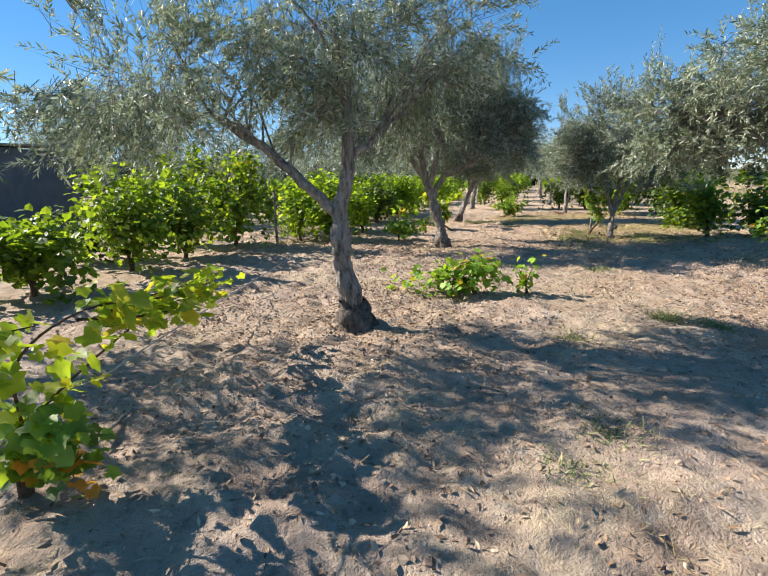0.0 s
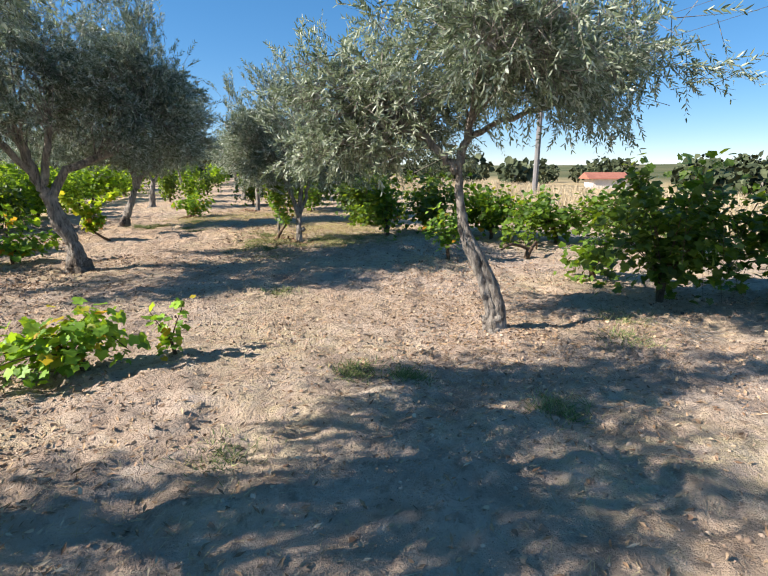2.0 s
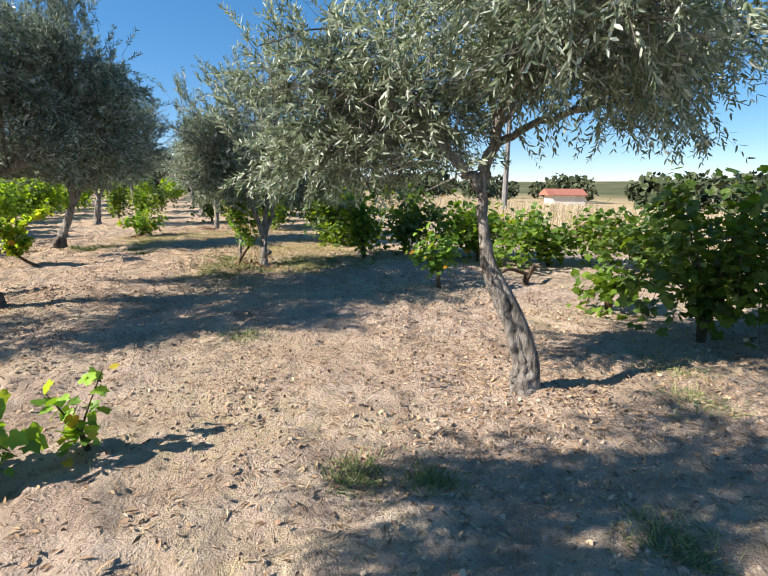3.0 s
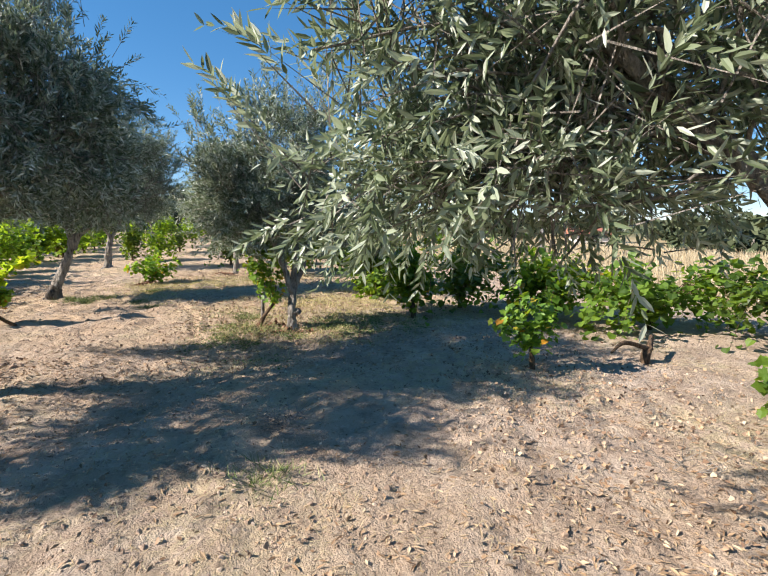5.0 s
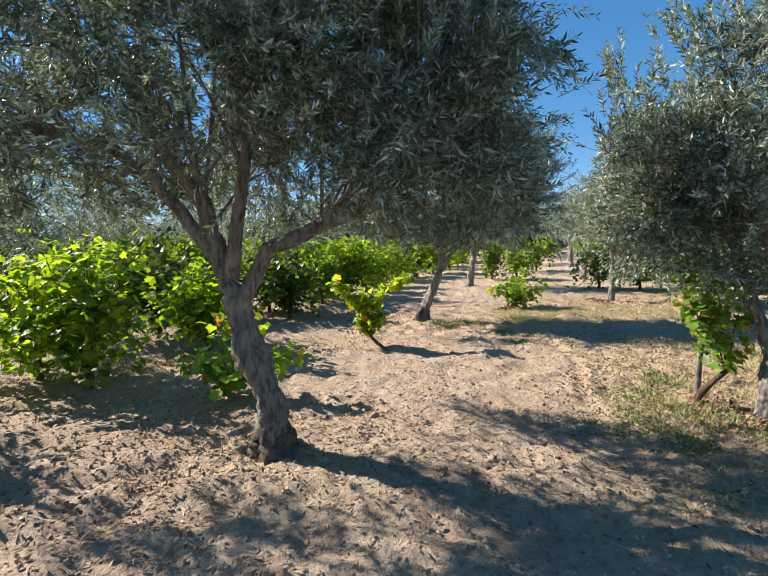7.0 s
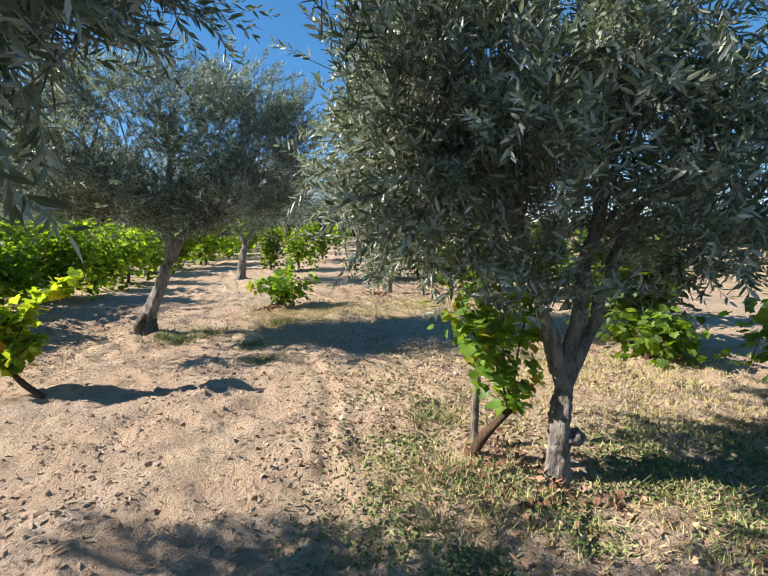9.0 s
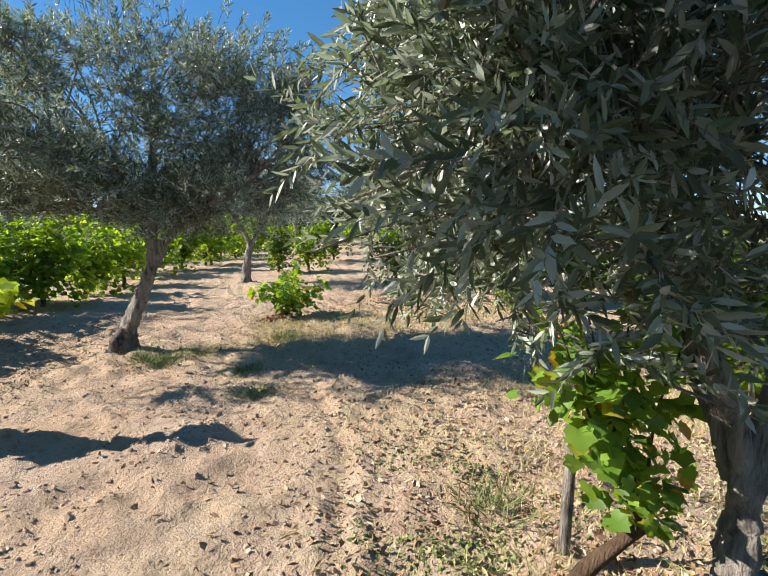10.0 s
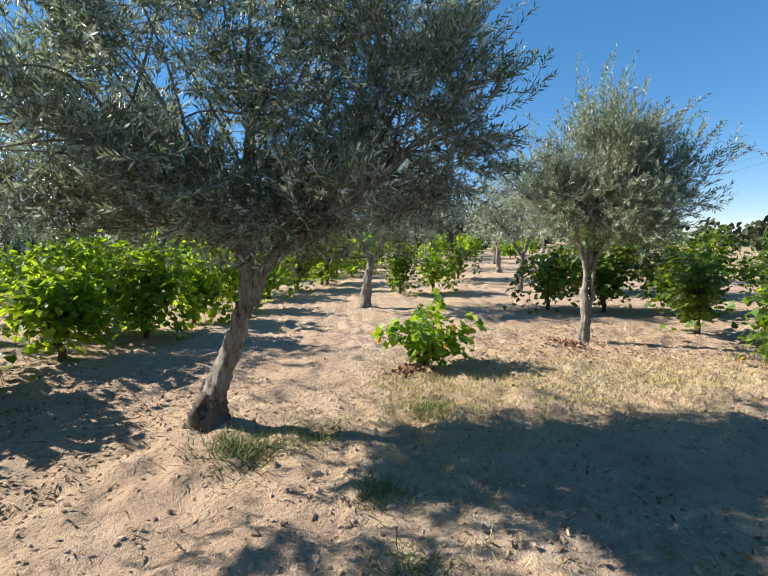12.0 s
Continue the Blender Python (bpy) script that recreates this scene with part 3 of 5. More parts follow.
def near_trees():
    olive_tree((-0.3, 4.68), [(-0.3, 4.68, 0), (-0.33, 4.65, 0.3), (-0.41, 4.6, 0.75), (-0.42, 4.6, 1.26)],
               [([(-0.42, 4.6, 1.2), (-0.33, 4.6, 1.55), (-0.3, 4.6, 1.98), (-0.37, 4.62, 2.75)], 0.08),
                ([(-0.42, 4.6, 1.18), (-0.7, 4.55, 1.45), (-1.0, 4.6, 1.73), (-1.6, 4.65, 2.15)], 0.062),
                ([(-0.32, 4.6, 1.7), (-0.1, 4.7, 1.85), (0.25, 4.85, 2.15)], 0.04)],
               [((-0.6, 5.05, 2.95), (1.35, 1.15, 0.8)), ((-2.0, 4.6, 2.3), (0.95, 1.0, 0.7)), ((0.4, 5.2, 2.6), (0.6, 0.7, 0.5)), ((-1.2, 5.0, 2.5), (0.9, 0.9, 0.6)), ((-0.4, 4.5, 2.15), (0.5, 0.6, 0.3)), ((0.75, 4.95, 2.95), (0.65, 0.75, 0.5))],
               2500, "grey-barked olive tree with forked trunk and drooping leaves", leaf=0.068, leaves=SAGE_LEAF, gather=56, clump=0.13, floor=1.5, droop=0.85, seed=11, radius=0.108, burl=0.185)
    olive_tree((1.3, 10.5), [(1.32, 10.5, 0), (1.3, 10.5, 0.35), (1.16, 10.5, 0.84), (1.08, 10.5, 1.2)],
               [([(1.08, 10.5, 1.15), (0.97, 10.53, 1.42), (0.86, 10.5, 1.9), (0.5, 10.45, 2.4)], 0.085),
                ([(1.1, 10.5, 1.12), (1.38, 10.48, 1.53), (2.03, 10.43, 1.82), (2.5, 10.4, 2.1)], 0.07),
                ([(1.05, 10.5, 1.35), (1.2, 10.4, 2.0), (1.35, 10.4, 2.8)], 0.06),
                ([(0.98, 10.52, 1.42), (0.5, 10.48, 2.1), (-0.1, 10.45, 2.4), (-0.9, 10.35, 2.5)], 0.055)],
               [((1.1, 10.5, 3.0), (1.5, 1.4, 0.95)), ((2.55, 10.45, 2.4), (0.9, 1.0, 0.68)), ((-0.5, 10.4, 2.55), (1.15, 1.2, 0.75)), ((1.6, 10.2, 2.2), (0.8, 0.9, 0.4)), ((-1.5, 10.2, 2.35), (0.9, 0.9, 0.6)), ((0.6, 11.6, 2.3), (1.0, 0.9, 0.62)), ((2.3, 10.0, 2.5), (0.8, 0.7, 0.6)), ((2.9, 10.5, 2.15), (0.5, 0.75, 0.5)), ((2.85, 10.1, 2.5), (0.55, 0.6, 0.5)), ((3.02, 11.25, 2.4), (0.4, 0.42, 0.3)), ((-0.4, 9.6, 2.5), (0.9, 0.8, 0.6)), ((1.55, 10.5, 3.65), (1.35, 1.2, 0.8)), ((2.55, 10.4, 3.05), (0.75, 0.9, 0.65)), ((0.2, 10.3, 3.3), (1.0, 1.0, 0.7))],
               7000, "dark-crowned olive tree with leaning trunk and low spreading limb", leaf=0.07, gather=60, floor=1.5, droop=0.3, seed=12, radius=0.135, burl=0.175)
    olive_tree((5.3, 10.98), [(5.3, 10.98, 0), (5.31, 11.0, 0.35), (5.33, 11.0, 0.64)],
               [([(5.32, 11.0, 0.6), (5.2, 11.0, 0.95), (5.02, 11.05, 1.5), (4.7, 11.05, 2.2)], 0.04),
                ([(5.33, 11.0, 0.68), (5.4, 10.95, 1.3), (5.5, 10.9, 2.2)], 0.048),
                ([(5.34, 11.0, 0.6), (5.5, 10.95, 1.1), (5.72, 10.9, 1.6), (6.2, 10.7, 2.0)], 0.04),
                ([(5.3, 11.02, 0.68), (5.25, 11.2, 1.2), (5.2, 11.5, 1.9)], 0.045)],
               [((5.45, 10.95, 2.45), (1.2, 1.15, 0.85)), ((5.7, 10.85, 3.15), (0.8, 0.8, 0.5)), ((4.6, 11.1, 2.0), (0.6, 0.8, 0.75)), ((4.95, 11.65, 2.0), (0.6, 0.6, 0.8)), ((5.5, 11.9, 2.3), (0.8, 0.6, 0.8)), ((6.45, 10.65, 1.85), (0.65, 0.8, 0.55)), ((5.3, 10.9, 1.65), (0.7, 0.7, 0.35)), ((4.9, 11.0, 2.9), (0.6, 0.7, 0.5)), ((5.45, 10.85, 1.45), (0.55, 0.5, 0.28)), ((6.3, 10.9, 1.45), (0.45, 0.5, 0.32)), ((4.35, 11.55, 1.7), (0.38, 0.4, 0.5)), ((4.5, 11.4, 2.4), (0.45, 0.5, 0.5))],
               4300, "bushy round-crowned olive tree forking low above the ground", leaf=0.064, slim=False, gather=52, floor=1.08, shoots=0.5, thin=0.75, droop=0.35, seed=13, radius=0.062, lean_up=0.8,
               extra=[("knot", *tube(curve_path([(5.33, 10.97, 0.3), (5.39, 10.94, 0.31), (5.43, 10.92, 0.32)], 4), [0.045, 0.05, 0.052, 0.052, 0.05, 0.046, 0.036, 0.024, 0.008], 9, 0.08))])
    olive_tree((4.58, 4.87), [(4.6, 4.86, 0), (4.58, 4.87, 0.25), (4.47, 4.92, 0.62), (4.34, 5.02, 0.98), (4.27, 5.08, 1.6)],
               [([(4.27, 5.08, 1.55), (4.15, 5.18, 1.72), (4.02, 5.28, 1.86), (3.7, 5.5, 2.15)], 0.042),
                ([(4.27, 5.08, 1.55), (4.3, 5.04, 1.72), (4.36, 5.0, 2.05), (4.5, 4.9, 2.45)], 0.045),
                ([(4.33, 5.02, 1.85), (4.7, 4.7, 2.05), (5.1, 4.4, 2.2)], 0.03)],
               [((4.4, 5.0, 2.62), (0.95, 0.9, 0.48)), ((3.7, 5.6, 2.15), (0.65, 0.6, 0.5)), ((5.05, 4.42, 2.5), (0.62, 0.6, 0.4)), ((3.3, 5.95, 2.3), (0.45, 0.4, 0.35)), ((4.3, 4.5, 2.45), (0.7, 0.5, 0.35)), ((5.4, 4.15, 2.48), (0.3, 0.3, 0.28)), ((3.65, 5.6, 1.85), (0.4, 0.45, 0.3)), ((3.85, 4.0, 2.45), (0.65, 0.5, 0.36)), ((3.5, 6.05, 1.85), (0.36, 0.36, 0.38)), ((3.8, 5.7, 1.75), (0.45, 0.42, 0.36)), ((4.15, 5.6, 2.2), (0.5, 0.5, 0.4))],
               3500, "slender olive tree with split twisted trunk and wide flat crown", leaf=0.06, leaves=SAGE_LEAF, taper=0.5, slim=False, gather=30, floor=lambda P: np.where(P[:, 1] > 5.4, 1.38, 1.7), droop=0.7, seed=14, radius=0.068, flare=0.7,
               extra=[("stem", *tube(curve_path([(4.67, 4.80, -0.02), (4.63, 4.81, 0.3), (4.51, 4.87, 0.62), (4.36, 4.99, 0.98), (4.31, 5.04, 1.2)], 6), 0.055 * np.linspace(1.25, 0.55, 25), 12, 0.16)),
                      ("knot", *tube(curve_path([(4.56, 4.92, 0.1), (4.62, 4.80, 0.14), (4.66, 4.74, 0.17)], 4), [0.05, 0.05, 0.05, 0.048, 0.045, 0.04, 0.034, 0.024, 0.006], 9, 0.12))])
    olive_tree((2.6, 16.1), [(2.58, 16.1, 0), (2.62, 16.1, 0.25), (2.76, 16.08, 0.6), (2.97, 16.06, 1.12)],
               [([(2.97, 16.06, 1.05), (2.9, 16.06, 1.5), (2.6, 16.1, 1.9), (2.0, 16.15, 2.3)], 0.075),
                ([(2.97, 16.06, 1.05), (3.15, 16.02, 1.4), (3.6, 15.98, 1.72), (4.2, 15.9, 2.2)], 0.075),
                ([(2.95, 16.06, 1.3), (3.0, 16.1, 1.9), (3.0, 16.1, 2.7)], 0.06)],
               [((3.0, 16.4, 2.85), (1.6, 1.3, 0.95)), ((1.55, 16.8, 2.5), (0.8, 0.85, 0.65)), ((1.85, 15.6, 2.4), (0.8, 0.75, 0.62)), ((4.35, 15.95, 2.5), (0.85, 1.0, 0.75)), ((4.4, 16.2, 2.9), (0.7, 0.8, 0.55)), ((2.6, 16.4, 3.4), (1.35, 1.0, 0.45)), ((4.0, 16.0, 3.1), (0.7, 0.8, 0.5)), ((2.9, 16.0, 2.0), (1.1, 0.9, 0.35)), ((2.4, 16.4, 1.8), (0.7, 0.7, 0.3)), ((3.2, 16.3, 1.75), (0.6, 0.7, 0.28)), ((3.8, 15.9, 1.9), (0.7, 0.8, 0.35)), ((2.3, 15.9, 1.85), (0.9, 0.8, 0.42)), ((3.3, 15.9, 1.8), (0.8, 0.8, 0.4)), ((1.35, 16.0, 1.95), (0.8, 0.8, 0.5)), ((4.6, 15.9, 2.5), (0.5, 0.8, 0.6)), ((1.9, 16.0, 3.2), (0.95, 0.9, 0.6)), ((3.3, 16.3, 3.5), (1.5, 1.1, 0.55))],
               5800, "large dense-crowned olive tree with rough leaning trunk", leaf=0.07, gather=46, floor=1.32, shoots=0.5, thin=0.65, droop=0.25, seed=15, radius=0.1, burl=0.13, lean_up=0.9)
    olive_tree((7.05, 18.4), [(7.05, 18.4, 0), (7.06, 18.4, 0.5), (7.07, 18.4, 1.2)],
               [([(7.07, 18.4, 1.1), (6.9, 18.4, 1.6), (6.7, 18.4, 2.2)], 0.04), ([(7.07, 18.4, 1.1), (7.2, 18.4, 1.7), (7.25, 18.4, 2.5)], 0.045),
                ([(7.12, 18.4, 0.1), (7.14, 18.38, 0.6), (7.22, 18.36, 1.3), (7.7, 18.35, 1.9)], 0.034)],
               [((7.35, 18.4, 2.1), (0.98, 0.98, 0.72)), ((7.25, 18.4, 2.8), (0.6, 0.6, 0.45)), ((7.9, 18.3, 2.2), (0.5, 0.6, 0.55)), ((6.7, 18.4, 2.1), (0.5, 0.6, 0.5))],
               3600, "young round-headed olive tree with pale straight twin trunk", leaf=0.065, leaves=SAGE_LEAF, shoots=0.5, gather=36, droop=0.2, seed=16, bark=BARK_PALE, radius=0.056, lean_up=0.9)
    olive_tree((4.27, 22.6), [(4.25, 22.6, 0), (4.3, 22.6, 0.5), (4.4, 22.6, 1.1)],
               [([(4.4, 22.6, 1.0), (4.1, 22.6, 1.6), (3.6, 22.6, 2.2)], 0.06), ([(4.4, 22.6, 1.0), (4.8, 22.6, 1.7), (5.2, 22.6, 2.3)], 0.06)],
               [((4.4, 22.6, 2.5), (1.6, 1.5, 0.9)), ((3.4, 22.6, 2.2), (0.8, 0.9, 0.7)), ((5.3, 22.5, 2.3), (0.8, 0.9, 0.7))],
               2100, "mature olive tree with slanting trunk and low crown", leaf=0.075, droop=0.4, seed=17, radius=0.11, pairs=9)


near_trees()


def far_trees():
    """Two olives built once and set along the rows behind, left and right."""
    kinds = []
    for seed, (x, y) in ((31, (8.7, 25.0)), (32, (-2.1, 20.0))):
        z = gz(x, y)
        kinds.append(olive_tree((x, y), [(x, y, 0), (x + 0.08, y, 0.5), (x + 0.1, y, 1.1)],
                                [([(x + 0.1, y, 1.0), (x - 0.3, y, 1.6), (x - 0.7, y, 2.1)], 0.05), ([(x + 0.1, y, 1.0), (x + 0.5, y + 0.2, 1.6), (x + 0.8, y + 0.2, 2.1)], 0.05)],
                                [((x, y, 2.35), (1.45, 1.4, 0.95)), ((x - 0.8, y + 0.2, 1.9), (0.8, 0.8, 0.6)), ((x + 0.9, y - 0.2, 1.95), (0.8, 0.8, 0.6)), ((x, y, 3.05), (0.9, 0.9, 0.5))],
                                430, "olive tree with dense grey-green crown in a row", leaf=0.13, gather=7, clump=0.14, thin=0.25, droop=0.5, seed=seed, radius=0.10, pairs=7, length=0.32, twigs=False))
    r = np.random.default_rng(5)
    spots = [(-4.85, 4.1, 0.97), (-4.9, 15.0, 1.05), (-1.9, 27.0, 1.1), (-6.3, 26.0, 1.15), (-8.6, 18.4, 1.5), (-11.0, 19.5, 1.6), (-13, 20, 1.3), (-12.0, 26.5, 1.2), (-9.0, 32.0, 1.2), (-16.5, 26, 1.4), (-14.5, 33, 1.3), (-20, 31, 1.5),
             (5.8, 28.8, 1.1), (7.4, 35.0, 1.1), (0.8, 33.0, 1.1), (2.8, 39.5, 1.2), (-3.5, 35.5, 1.15), (-6.5, 41, 1.2), (-1.0, 44, 1.2), (4.5, 46, 1.2), (9.2, 41.0, 1.15), (10.4, 31.5, 1.1), (12.2, 37.5, 1.1), (12.6, 26.8, 1.0),
             (14.3, 33.2, 1.1), (16.2, 40.2, 1.1), (10.5, 48, 1.2), (17.8, 47, 1.2), (-12, 44, 1.3), (-18, 40, 1.4), (-25, 38, 1.5), (-8, 50, 1.4), (1, 54, 1.4), (8, 57, 1.4), (-17, 54, 1.5)]
    for k, (x, y, s) in enumerate(spots):
        m = pose(x, y, gz(x, y) - 0.02, 0, 0, r.uniform(0, 360)) @ Matrix.Diagonal((s, s, s * (r.uniform(0.9, 1.1) if s > 0.9 else 0.95), 1))
        c = copy_thing(kinds[k % 2], Matrix.Identity(4))
        c.matrix_basis = m


far_trees()


# ---- grape vines ----
def vine_leaves(pos, out, size, r, simple=False):
    """Leaf blades at pos: they hang outward and turn their faces up and out."""
    n = len(pos)
    along = unit(out + r.normal(0, 0.5, (n, 3)) + np.array([0, 0, -0.35]))
    side = np.cross(along, unit(np.array([0, 0, 1.0]) + 0.7 * out + r.normal(0, 0.5, (n, 3))))
    s = size * r.uniform(0.65, 1.2, n)
    return scatter(LOBED_T if simple else GRAPE_T, LOBED_F if simple else GRAPE_F, pos, along, side, s, s * 1.05)


def vine_bush(x, y, width, depth, height, count, label, seed=1, leaf=0.12, skirt=0.25, turning=False, trunk=0.42, turn=0.0, simple=False):
    """A head-trained vine: a gnarled stump, canes that arch over, and a heap of lobed leaves."""
    r = np.random.default_rng(seed)
    vine = thing("grape_vine", x, y)
    h0 = trunk
    V, F = tube(curve_path([(0, 0, -0.05), (0.03, 0.02, h0 * 0.5), (-0.02, 0.0, h0)], 5), 0.045 * np.array([1.5, 1.15, 1.0, 0.95, 0.9, 0.9, 0.95, 1.0, 1.1, 1.25, 0.8]), 9, 0.12)
    mk("stump", V, F, CANE, vine, smoothed=True)
    P, O, bits = [], [], []
    canes = max(9, count // 60)
    per = count // canes
    for _ in range(canes):
        a = r.uniform(0, 6.283)
        reach = r.uniform(0.3, 1.0)
        ex, ey = math.cos(a) * width * reach, math.sin(a) * depth * reach
        top = h0 + (height - h0) * r.uniform(0.35, 1.08) * (1.05 - 0.25 * reach)
        end = max(skirt * r.uniform(0.4, 1.3), top - reach * r.uniform(0.2, 1.0) * height)
        c = curve_path([(0, 0, h0 - 0.03), (ex * 0.35, ey * 0.35, (h0 + top) / 2 + 0.05), (ex * 0.75, ey * 0.75, top), (ex * 1.02, ey * 1.02, end)], 6)
        bits.append(tube(c[::3], np.linspace(0.009, 0.003, len(c[::3])), 3) if simple else tube(c, np.linspace(0.009, 0.003, len(c)), 4))
        t = np.clip(r.beta(1.6, 1.1, per), 0.05, 1) * (len(c) - 1)
        i = np.minimum(t.astype(int), len(c) - 2)
        q = c[i] + (c[i + 1] - c[i]) * (t - i)[:, None] + r.normal(0, 0.11, (per, 3))
        q[:, 2] = np.maximum(q[:, 2], 0.06)
        P.append(q)
        O.append(unit(np.stack([q[:, 0] / width, q[:, 1] / depth, (q[:, 2] - h0) / height], -1) + r.normal(0, 0.3, (per, 3))))
    if simple:
        V, F = joined(bits)
        tagged(mk("cane_work", V, F, CANE, vine), kind="stuff")
    else:
        for V, F in bits:
            mk("cane", V, F, CANE, vine)
    V, F = vine_leaves(np.concatenate(P), np.concatenate(O), leaf, r, simple)
    tagged(mk("foliage", V, F, VINE_LEAF_TURNING if turning else VINE_LEAF_SHADED if "dark" in label else VINE_LEAF_MID if "plain" in label else VINE_LEAF_SUNLIT, vine), kind="stuff")
    vine.rotation_euler = (0, 0, turn)
    return tagged(vine, label, "grape vine", "grape vines")


def vine_with_leaves(x, y, stem, canes, per, label, leaf=0.12, seed=1, stem_radius=0.03, spread_m=0.05, material=None, low=None):
    """A small vine close to the lane, each leaf a piece of its own. Places are in the world."""
    r = np.random.default_rng(seed)
    vine = thing("grape_vine", x, y)
    o = np.array(vine.location)
    p = curve_path(stem, 6)
    p[0][2] = o[2] - 0.05
    V, F = tube(p, stem_radius * np.linspace(1.25, 0.75, len(p)), 9, 0.1)
    mk("stem", V - o, F, CANE, vine, smoothed=True)
    single = []
    for k in range(3):
        T = GRAPE_T.copy()
        T[:, 2] += r.normal(0, 0.05, 13)
        T[:, 0] *= r.uniform(0.9, 1.08)
        me = bpy.data.meshes.new("leaf")
        me.from_pydata([tuple(v) for v in T], [], [tuple(int(i) for i in f) for f in GRAPE_F])
        me.materials.append(material or VINE_PIECE)
        me.polygons.foreach_set("use_smooth", [True] * len(me.polygons))
        single.append(me)
    for k, c in enumerate(canes):
        autumn = low is not None and k >= len(canes) - low
        c = curve_path(c, 6)
        V, F = tube(c, np.linspace(0.008, 0.003, len(c)), 5)
        mk("cane", V - o, F, CANE, vine)
        n = per
        t = r.uniform(0.05, 1, n) * (len(c) - 1)
        i = np.minimum(t.astype(int), len(c) - 2)
        q = c[i] + (c[i + 1] - c[i]) * (t - i)[:, None] + r.normal(0, spread_m, (n, 3))
        for v in q:
            out = Vector((v[0] - x, v[1] - y, 0.0)).normalized() + Vector(r.normal(0, 0.6, 3))
            along = (out + Vector((0, 0, -0.4))).normalized()
            up = (Vector((0, 0, 1)) + 0.5 * out + Vector(r.normal(0, 0.45, 3))).normalized()
            side = along.cross(up).normalized()
            up = side.cross(along)
            s = leaf * r.uniform(0.6, 1.2)
            z = max(v[2], gz(v[0], v[1]) + 0.05)
            m = Matrix((side, along, up)).transposed().to_4x4()
            ob = new("leaf", single[r.integers(3)])
            ob.parent = vine
            if autumn:
                ob.material_slots[0].link = "OBJECT"
                ob.material_slots[0].material = VINE_PIECE_ORANGE
            ob.matrix_basis = Matrix.Translation(Vector((v[0], v[1], z)) - vine.location) @ m @ Matrix.Scale(s, 4)
    return tagged(vine, label, "grape vine", "grape vines")


